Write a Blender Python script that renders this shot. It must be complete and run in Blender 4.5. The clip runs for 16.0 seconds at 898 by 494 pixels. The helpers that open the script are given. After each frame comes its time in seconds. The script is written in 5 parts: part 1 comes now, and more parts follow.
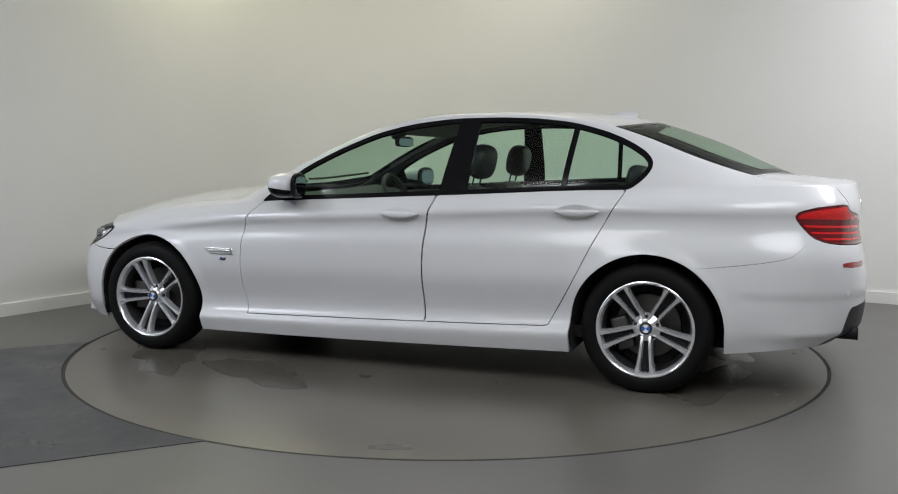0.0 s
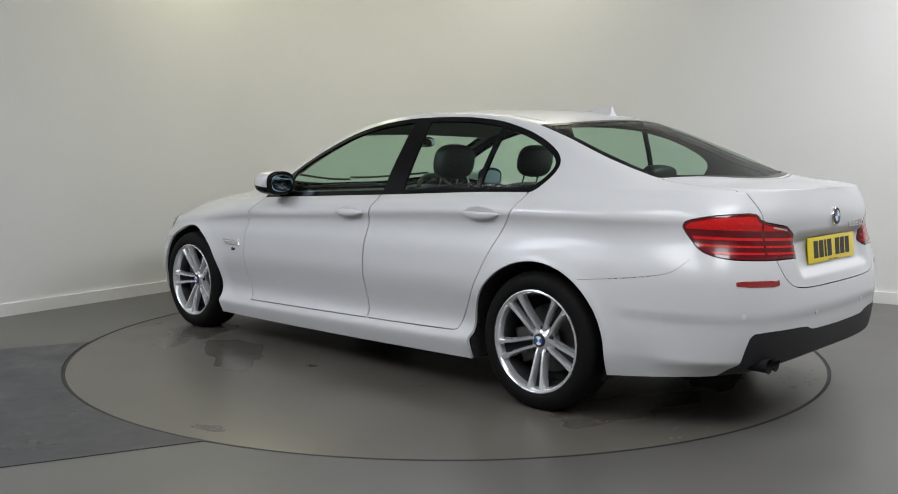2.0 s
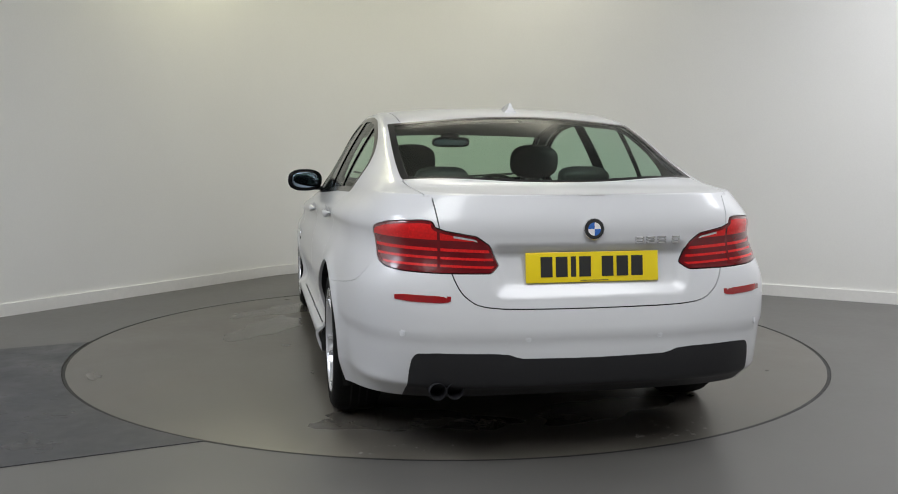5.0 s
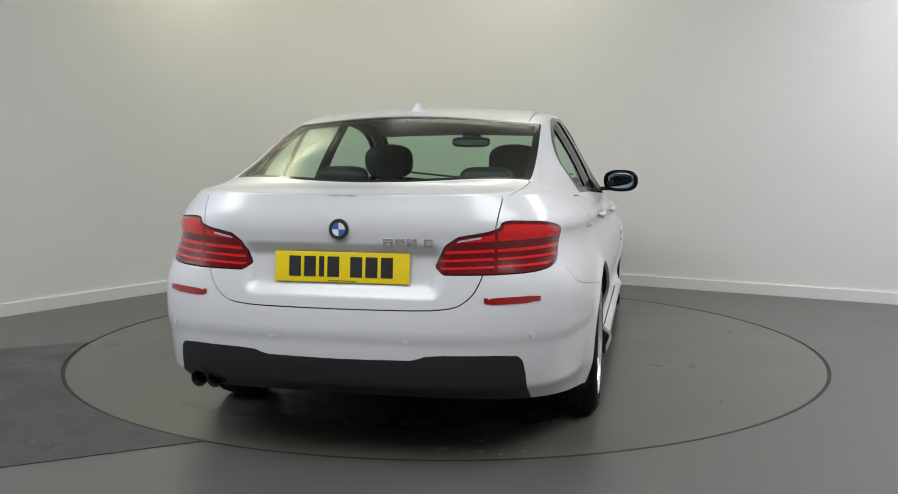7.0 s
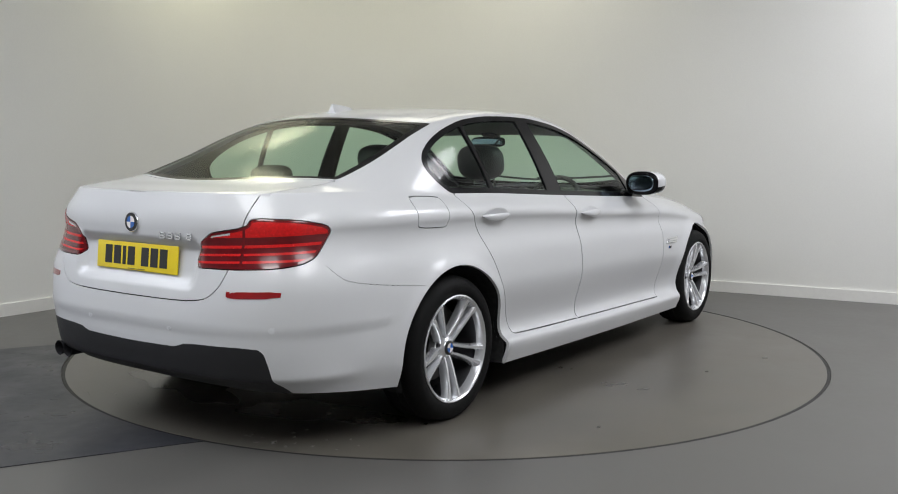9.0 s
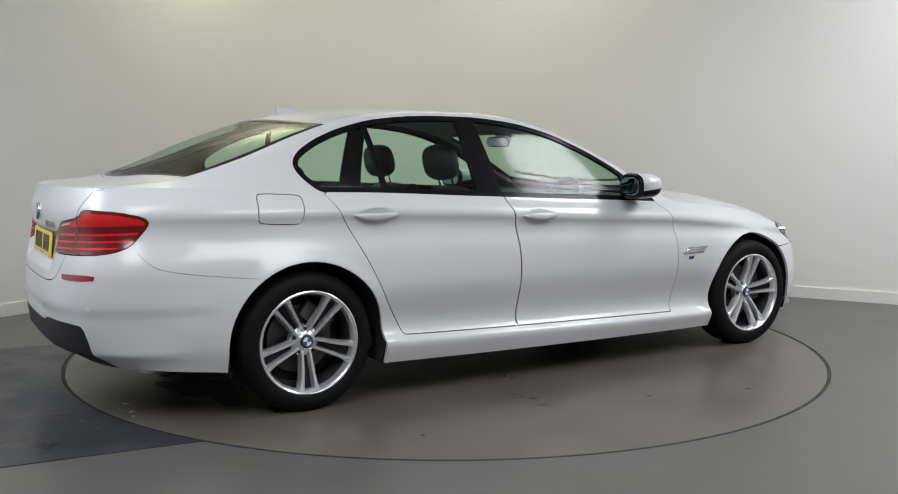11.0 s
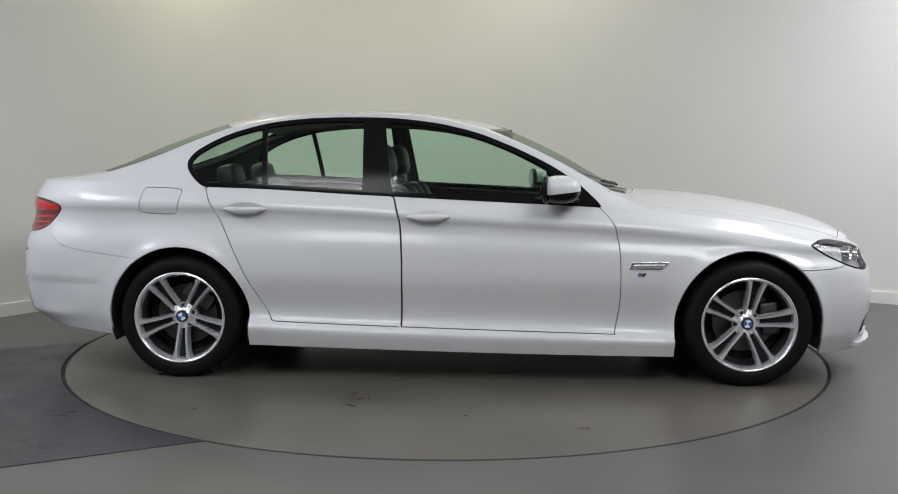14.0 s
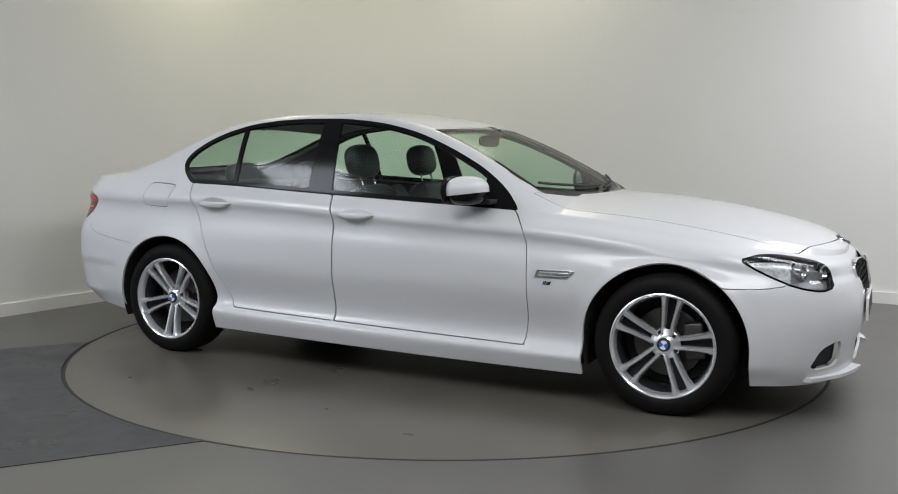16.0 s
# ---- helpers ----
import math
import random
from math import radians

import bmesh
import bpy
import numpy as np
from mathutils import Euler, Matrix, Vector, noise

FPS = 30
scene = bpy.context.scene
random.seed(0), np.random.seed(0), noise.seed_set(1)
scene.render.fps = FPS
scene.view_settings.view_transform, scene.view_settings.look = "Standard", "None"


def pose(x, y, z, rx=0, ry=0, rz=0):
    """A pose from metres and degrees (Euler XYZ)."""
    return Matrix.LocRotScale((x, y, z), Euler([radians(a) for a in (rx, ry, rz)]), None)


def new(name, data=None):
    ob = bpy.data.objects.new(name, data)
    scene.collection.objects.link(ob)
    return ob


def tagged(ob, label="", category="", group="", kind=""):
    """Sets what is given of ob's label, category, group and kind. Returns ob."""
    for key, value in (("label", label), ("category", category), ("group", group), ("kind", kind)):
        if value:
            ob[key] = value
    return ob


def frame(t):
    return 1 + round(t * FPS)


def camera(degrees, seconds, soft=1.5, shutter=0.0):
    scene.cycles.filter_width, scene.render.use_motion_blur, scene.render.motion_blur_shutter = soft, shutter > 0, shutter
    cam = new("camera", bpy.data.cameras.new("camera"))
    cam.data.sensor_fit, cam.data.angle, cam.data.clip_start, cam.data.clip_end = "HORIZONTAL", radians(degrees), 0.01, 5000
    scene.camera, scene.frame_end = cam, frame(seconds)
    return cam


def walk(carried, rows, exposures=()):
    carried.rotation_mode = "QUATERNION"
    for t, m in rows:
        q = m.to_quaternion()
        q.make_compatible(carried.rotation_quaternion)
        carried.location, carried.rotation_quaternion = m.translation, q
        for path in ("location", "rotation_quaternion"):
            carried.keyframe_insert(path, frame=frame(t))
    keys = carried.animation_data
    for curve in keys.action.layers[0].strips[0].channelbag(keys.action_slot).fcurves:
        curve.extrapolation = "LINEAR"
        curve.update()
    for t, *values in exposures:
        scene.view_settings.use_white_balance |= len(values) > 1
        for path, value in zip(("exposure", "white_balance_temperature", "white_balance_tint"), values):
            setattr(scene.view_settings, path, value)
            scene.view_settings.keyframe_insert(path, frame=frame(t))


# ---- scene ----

# ---- camera: fixed on a stand in front of the turntable ----
cam = camera(52.08, 16.0, soft=1.0)
EYE = pose(0.0, -5.705, 1.199, 84.015, 0, -0.137) @ pose(0, 0, 0, 0, 0, 0.09)
walk(cam, [(0.0, EYE), (16.0, EYE)])

# ---- light: ceiling panels and a dim cool sky beyond the room ----
world = bpy.data.worlds.new("studio_world")
scene.world = world
world.use_nodes = True
world.node_tree.nodes["Background"].inputs["Color"].default_value = (0.5, 0.55, 0.6, 1)
world.node_tree.nodes["Background"].inputs["Strength"].default_value = 0.05
scene.view_settings.exposure = 0.13
CEILING = 3.6
LAMPS = [  # x, y, length, width, turn, watts, colour
    (-1.95, 2.0, 0.9, 0.5, 55, 13, (1.0, 0.98, 0.64)),
    (-1.5, -4.6, 3.0, 1.5, 90, 70, (0.92, 0.95, 1.0)),
    (1.8, -4.4, 3.0, 1.5, 90, 78, (0.91, 0.94, 1.0)),
    (4.1, -0.8, 3.0, 1.3, -28, 110, (0.90, 0.92, 1.0)),
    (0.3, 2.2, 2.0, 0.8, 0, 10, (1.0, 0.96, 0.74)),
    # added out of view, in place of cool daylight on the left wall
    (-4.5, -2.4, 2.8, 1.2, 55, 82, (0.80, 0.86, 1.0)),
]
for lx, ly, ll, lw, turn, watts, colour in LAMPS:
    lamp = bpy.data.lights.new("ceiling_lamp_light", "AREA")
    lamp.shape, lamp.size, lamp.size_y, lamp.energy, lamp.color = "RECTANGLE", ll, lw, watts, colour
    new("ceiling_lamp_light", lamp).matrix_world = pose(lx, ly, CEILING - 0.09, 0, 0, turn)

# ---- materials ----
def material(name, colour, rough=0.5, metal=0.0, coat=0.0, coat_rough=0.04, grain=0.0, grain_scale=40.0, stain=0.0, stain_scale=1.5, bump=0.0, spec=0.5, emit=None, emit_power=0.0):
    """A principled surface with variation at two scales: fine grain and broad stains."""
    mat = bpy.data.materials.new(name)
    mat.use_nodes = True
    nt = mat.node_tree
    b = nt.nodes["Principled BSDF"]
    b.inputs["Roughness"].default_value, b.inputs["Metallic"].default_value = rough, metal
    b.inputs["Coat Weight"].default_value, b.inputs["Coat Roughness"].default_value = coat, coat_rough
    b.inputs["Specular IOR Level"].default_value = spec
    b.inputs["Base Color"].default_value = (*colour, 1)
    if emit:
        b.inputs["Emission Color"].default_value, b.inputs["Emission Strength"].default_value = (*emit, 1), emit_power
    if grain or stain or bump:
        tc = nt.nodes.new("ShaderNodeTexCoord")
        fine, broad = nt.nodes.new("ShaderNodeTexNoise"), nt.nodes.new("ShaderNodeTexNoise")
        fine.inputs["Scale"].default_value, broad.inputs["Scale"].default_value = grain_scale, stain_scale
        fine.inputs["Detail"].default_value, broad.inputs["Detail"].default_value = 4, 6
        total = None
        for node, amount in ((fine, grain), (broad, stain)):
            nt.links.new(tc.outputs["Object"], node.inputs["Vector"])
            r = nt.nodes.new("ShaderNodeMapRange")
            r.inputs["From Min"].default_value, r.inputs["From Max"].default_value = 0.3, 0.7
            r.inputs["To Min"].default_value, r.inputs["To Max"].default_value = 1 - amount, 1 + amount
            nt.links.new(node.outputs["Fac"], r.inputs["Value"])
            if total is None:
                total = r.outputs["Result"]
            else:
                m = nt.nodes.new("ShaderNodeMath")
                m.operation = "MULTIPLY"
                nt.links.new(total, m.inputs[0]), nt.links.new(r.outputs["Result"], m.inputs[1])
                total = m.outputs[0]
        mix = nt.nodes.new("ShaderNodeMix")
        mix.data_type, mix.blend_type = "RGBA", "MULTIPLY"
        mix.inputs["Factor"].default_value = 1
        mix.inputs["A"].default_value = (*colour, 1)
        nt.links.new(total, mix.inputs["B"])
        nt.links.new(mix.outputs["Result"], b.inputs["Base Color"])
        rr = nt.nodes.new("ShaderNodeMath")
        rr.operation = "MULTIPLY"
        rr.inputs[1].default_value = rough
        nt.links.new(total, rr.inputs[0]), nt.links.new(rr.outputs[0], b.inputs["Roughness"])
        if bump:
            bp = nt.nodes.new("ShaderNodeBump")
            bp.inputs["Strength"].default_value, bp.inputs["Distance"].default_value = bump, 0.002
            nt.links.new(fine.outputs["Fac"], bp.inputs["Height"])
            nt.links.new(bp.outputs["Normal"], b.inputs["Normal"])
    return mat


def glass_material(name, tint, gloss_rough=0.0, base=0.055):
    """Thin tinted glass: clear along the way through, glossier at a glancing angle."""
    mat = bpy.data.materials.new(name)
    mat.use_nodes = True
    nt = mat.node_tree
    nt.nodes.remove(nt.nodes["Principled BSDF"])
    clear, gloss, mix, lw = (nt.nodes.new("ShaderNode" + n) for n in ("BsdfTransparent", "BsdfGlossy", "MixShader", "LayerWeight"))
    clear.inputs["Color"].default_value, gloss.inputs["Roughness"].default_value = (*tint, 1), gloss_rough
    lw.inputs["Blend"].default_value = 0.5
    power, scaled = nt.nodes.new("ShaderNodeMath"), nt.nodes.new("ShaderNodeMath")
    power.operation, power.inputs[1].default_value = "POWER", 5.0
    scaled.operation, scaled.inputs[1].default_value, scaled.inputs[2].default_value = "MULTIPLY_ADD", 0.5, base
    nt.links.new(lw.outputs["Facing"], power.inputs[0]), nt.links.new(power.outputs[0], scaled.inputs[0])
    nt.links.new(scaled.outputs[0], mix.inputs[0]), nt.links.new(clear.outputs[0], mix.inputs[1]), nt.links.new(gloss.outputs[0], mix.inputs[2])
    nt.links.new(mix.outputs[0], nt.nodes["Material Output"].inputs["Surface"])
    return mat


PAINT = material("white_metallic_paint", (0.650, 0.656, 0.670), 0.42, 0.0, 0.8, 0.14, grain=0.012, grain_scale=900, stain=0.006, stain_scale=3)
BLACK_GLOSS = material("gloss_black_trim", (0.006, 0.006, 0.007), 0.14, spec=0.16, grain=0.1, grain_scale=200)
BLACK_PLASTIC = material("textured_black_plastic", (0.013, 0.013, 0.015), 0.55, grain=0.15, grain_scale=500, bump=0.25)
RUBBER = material("tyre_rubber", (0.006, 0.006, 0.006), 0.65, spec=0.14, grain=0.2, grain_scale=150, stain=0.15, stain_scale=8, bump=0.2)
ALLOY = material("silver_alloy", (0.76, 0.77, 0.79), 0.24, 0.72, grain=0.04, grain_scale=300)
SHADE_AND_BOLT_ALLOY = material("barrel_shade_and_bolt_alloy", (0.035, 0.035, 0.038), 0.45, 0.5, grain=0.1, grain_scale=120)
WEB = material("dark_web_and_tailpipe", (0.014, 0.014, 0.016), 0.6, 0.0, spec=0.15, grain=0.1, grain_scale=120)
STEEL = material("brake_steel", (0.13, 0.125, 0.12), 0.45, 0.8, grain=0.15, grain_scale=180)
CHROME = material("chrome", (0.80, 0.80, 0.82), 0.10, 1.0, grain=0.02, grain_scale=200)
RED_LENS = material("red_lamp_lens", (0.30, 0.005, 0.008), 0.10, coat=1.0, stain=0.10, stain_scale=14)
DARK_RED = material("deep_red_lamp_core", (0.13, 0.003, 0.006), 0.15, coat=1.0, stain=0.15, stain_scale=14)
BRIGHT_RED = material("bright_red_lamp_bar", (0.64, 0.010, 0.011), 0.24, coat=0.4, coat_rough=0.15, grain=0.15, grain_scale=120)
CLEAR_LENS = material("clear_lamp_lens", (0.70, 0.72, 0.74), 0.12, 0.3, coat=1.0, grain=0.15, grain_scale=90)
BOWL = material("pale_lamp_reflector", (0.78, 0.79, 0.81), 0.28, 0.15, grain=0.12, grain_scale=60)
SMOKED = material("smoked_lamp_housing", (0.24, 0.24, 0.25), 0.35, 0.2, grain=0.1, grain_scale=90)
YELLOW = material("yellow_reflective_plate", (0.86, 0.66, 0.01), 0.35, coat=0.3, grain=0.02, grain_scale=300)
PRINT = material("black_plate_print", (0.02, 0.02, 0.02), 0.5)
BADGE_BLUE = material("badge_blue_enamel", (0.03, 0.14, 0.50), 0.2, coat=0.8)
BADGE_WHITE = material("badge_white_enamel", (0.8, 0.8, 0.8), 0.2, coat=0.8)
LEATHER = material("black_leather", (0.030, 0.031, 0.034), 0.45, grain=0.06, grain_scale=60, bump=0.08, stain=0.1, stain_scale=6)
TRIM = material("dark_cabin_trim", (0.035, 0.036, 0.040), 0.6, grain=0.06, grain_scale=60, bump=0.06)
HEADLINER = material("grey_headliner_cloth", (0.30, 0.29, 0.27), 0.9, grain=0.08, grain_scale=300, bump=0.2)
UNDER = material("black_underbody", (0.010, 0.010, 0.010), 0.9, grain=0.2, grain_scale=40)
SIDE_GLASS = glass_material("green_tinted_side_glass", (0.78, 0.93, 0.84), 0.10, 0.045)
SCREEN_GLASS = glass_material("green_tinted_screen_glass", (0.70, 0.84, 0.73), 0.20, 0.035)
LAMP_GLASS = glass_material("clear_polycarbonate", (0.93, 0.94, 0.95))
MIRROR = material("mirror_glass", (0.26, 0.32, 0.40), 0.02, 1.0)
WALL = material("off_white_wall_paint", (0.79, 0.785, 0.752), 0.62, grain=0.012, grain_scale=90, stain=0.02, stain_scale=0.8)
SKIRTING = material("white_skirting_paint", (0.80, 0.79, 0.76), 0.4, grain=0.02, grain_scale=30)
CEILING_PAINT = material("white_ceiling_paint", (0.78, 0.78, 0.77), 0.8, grain=0.02, grain_scale=30)
FLOOR_PAINT = material("grey_floor_paint", (0.102, 0.098, 0.092), 0.36, grain=0.04, grain_scale=18, stain=0.10, stain_scale=1.3)
DISC_PAINT = material("worn_grey_turntable_paint", (0.108, 0.099, 0.084), 0.32, grain=0.03, grain_scale=14, stain=0.16, stain_scale=1.6)
STRIP_PAINT = material("dark_grey_lane_paint", (0.030, 0.031, 0.037), 0.36, grain=0.08, grain_scale=16, stain=0.34, stain_scale=2.6)
SCUFF = material("pale_scuff_mark", (0.12, 0.12, 0.12), 0.5, grain=0.3, grain_scale=80)
RING = material("black_turntable_edge", (0.015, 0.015, 0.015), 0.6, grain=0.1)
WET = material("wet_patch", (0.094, 0.086, 0.073), 0.22, grain=0.02, stain=0.1, stain_scale=5)
DROP = material("pale_water_drop", (0.30, 0.29, 0.27), 0.12, coat=0.6)
LAMP_GLOW = material("lamp_diffuser", (0.9, 0.9, 0.9), 0.5, emit=(1.0, 0.97, 0.88), emit_power=1.2)


# ---- building helpers ----
def mesh_object(name, verts, faces, mat, parent=None, label="", smooth=True, normals=None):
    me = bpy.data.meshes.new(name)
    me.from_pydata([tuple(v) for v in verts], [], [tuple(f) for f in faces])
    me.materials.append(mat)
    me.polygons.foreach_set("use_smooth", [smooth] * len(me.polygons))
    if normals is not None:
        me.normals_split_custom_set_from_vertices([tuple(n) for n in normals])
    me.update()
    ob = new(name, me)
    if parent:
        ob.parent = parent
    return tagged(ob, label)


def part(name, bm, mat, parent, label="", smooth=False, bevel=0.0):
    """Links a bmesh as one mesh object under a thing or part."""
    bmesh.ops.recalc_face_normals(bm, faces=bm.faces)
    if bevel:
        bmesh.ops.bevel(bm, geom=[e for e in bm.edges if e.calc_face_angle(0) > 0.6], offset=bevel, segments=3, profile=0.6, affect="EDGES")
        smooth = True
    me = bpy.data.meshes.new(name)
    bm.to_mesh(me)
    bm.free()
    me.materials.append(mat)
    if smooth:
        me.polygons.foreach_set("use_smooth", [True] * len(me.polygons))
        me.set_sharp_from_angle(angle=radians(40))
    ob = new(name, me)
    if parent:
        ob.parent = parent
    return tagged(ob, label)


def box(bm, x0, x1, y0, y1, z0, z1, m=None):
    vs = bmesh.ops.create_cube(bm, size=1.0)["verts"]
    for v in vs:
        p = Vector(((x0 + x1) / 2 + v.co.x * (x1 - x0), (y0 + y1) / 2 + v.co.y * (y1 - y0), (z0 + z1) / 2 + v.co.z * (z1 - z0)))
        v.co = m @ p if m else p
    return vs


def prism(bm, outline, depth, m):
    """A flat outline in the local xy plane, extruded by depth along local z, at the pose m."""
    bot = [bm.verts.new(m @ Vector((x, y, 0))) for x, y in outline]
    top = [bm.verts.new(m @ Vector((x, y, depth))) for x, y in outline]
    n = len(outline)
    bm.faces.new(bot[::-1]), bm.faces.new(top)
    for i in range(n):
        bm.faces.new((bot[i], bot[(i + 1) % n], top[(i + 1) % n], top[i]))


def lathe(bm, profile, n=64, m=Matrix(), close=False):
    """Turns (radius, height) pairs round the local z axis."""
    rings = [[bm.verts.new(m @ Vector((r * math.cos(2 * math.pi * i / n), r * math.sin(2 * math.pi * i / n), h))) for i in range(n)] for r, h in profile]
    pairs = list(zip(rings, rings[1:])) + ([(rings[-1], rings[0])] if close else [])
    for a, b in pairs:
        for i in range(n):
            bm.faces.new((a[i], a[(i + 1) % n], b[(i + 1) % n], b[i]))
    return rings


def tube(bm, points, radius, n=10):
    """A round bar along points."""
    pts = [Vector(p) for p in points]
    rings = []
    for i, p in enumerate(pts):
        d = (pts[min(i + 1, len(pts) - 1)] - pts[max(i - 1, 0)]).normalized()
        a = d.orthogonal().normalized()
        b = d.cross(a)
        if rings:
            a = (ref - d * ref.dot(d)).normalized()
            b = d.cross(a)
        ref = a
        rings.append([bm.verts.new(p + radius * (math.cos(2 * math.pi * k / n) * a + math.sin(2 * math.pi * k / n) * b)) for k in range(n)])
    for a, b in zip(rings, rings[1:]):
        for k in range(n):
            bm.faces.new((a[k], a[(k + 1) % n], b[(k + 1) % n], b[k]))
    bm.faces.new(rings[0][::-1]), bm.faces.new(rings[-1])


def pillow(bm, size, power=3.0, m=Matrix(), nu=24, nv=14):
    """A soft rounded block (superellipsoid) of the given size."""
    def c(a, e):
        return math.copysign(abs(math.cos(a)) ** e, math.cos(a))
    def s(a, e):
        return math.copysign(abs(math.sin(a)) ** e, math.sin(a))
    e = 2 / power
    rows = []
    for j in range(nv + 1):
        p = -math.pi / 2 + math.pi * j / nv
        rows.append([bm.verts.new(m @ Vector((size[0] / 2 * c(p, e) * c(q, e), size[1] / 2 * c(p, e) * s(q, e), size[2] / 2 * s(p, e)))) for q in (2 * math.pi * i / nu for i in range(nu))])
    for a, b in zip(rows, rows[1:]):
        for i in range(nu):
            bm.faces.new((a[i], a[(i + 1) % nu], b[(i + 1) % nu], b[i]))
    bmesh.ops.remove_doubles(bm, verts=bm.verts, dist=1e-5)

# ---- the room: two long walls that meet in a wide rounded corner, closed behind the camera ----
def room_outline():
    """The inner face of the walls, seen from above, with the far corner rounded and the others square."""
    left, right = Vector((0.572, 0.820)), Vector((0.862, -0.507))
    a = Vector((-3.20, 0.80)) - 11.0 * left
    b = Vector((3.64, 1.61)) + 7.0 * right
    corner = Vector((-1.02, 4.03))
    r1 = corner - 1.3 * left
    r2 = corner + 2.3 * right
    pts = [a]
    for i in range(25):
        k = i / 24
        pts.append((1 - k) ** 2 * r1 + 2 * k * (1 - k) * corner + k * k * r2)
    pts += [b, b + (a - corner)]
    return pts


def build_room():
    pts = room_outline()
    n = len(pts)
    centre = sum(pts, Vector((0, 0))) / n

    def band(name, z0, z1, inset, thick, mat, i0, i1):
        """Wall or skirting between two corners of the outline."""
        bm = bmesh.new()
        idx = list(range(i0, i1 + 1))
        cols = []
        for i in idx:
            p = pts[i % n]
            d1 = (pts[i % n] - pts[(i - 1) % n]).normalized()
            d2 = (pts[(i + 1) % n] - pts[i % n]).normalized()
            if i == idx[0]:
                d1 = d2
            if i == idx[-1]:
                d2 = d1
            d = (d1 + d2).normalized()
            nrm = Vector((d.y, -d.x))
            if nrm.dot(centre - p) < 0:
                nrm = -nrm
            q0, q1 = p + nrm * inset, p - nrm * (thick - inset)
            cols.append([bm.verts.new((*q0, z0)), bm.verts.new((*q0, z1)), bm.verts.new((*q1, z1)), bm.verts.new((*q1, z0))])
        for a, b in zip(cols, cols[1:]):
            for k in range(4):
                bm.faces.new((a[k], a[(k + 1) % 4], b[(k + 1) % 4], b[k]))
        bm.faces.new(cols[0]), bm.faces.new(cols[-1][::-1])
        ob = part(name, bm, mat, None, smooth=True)
        return tagged(ob, kind="structure")

    tagged(band("wall_north", 0, CEILING, 0, 0.2, WALL, 0, 26), "off-white painted studio wall with a rounded corner")
    tagged(band("wall_east", 0, CEILING, 0, 0.2, WALL, 26, 27), "off-white painted studio wall")
    tagged(band("wall_south", 0, CEILING, 0, 0.2, WALL, 27, 28), "off-white painted studio wall")
    tagged(band("baseboard", 0, 0.092, 0.018, 0.018, SKIRTING, 0, 26), "white painted skirting board along the wall")
    bm = bmesh.new()
    box(bm, -14, 14, -14, 9, -0.3, -0.006)
    tagged(part("floor_slab", bm, FLOOR_PAINT, None), "grey concrete slab under the floor finish", kind="structure")
    bm = bmesh.new()
    box(bm, -14, 14, -14, 9, CEILING, CEILING + 0.2)
    tagged(part("ceiling", bm, CEILING_PAINT, None), "plain white ceiling", kind="structure")


TABLE_R = 2.234


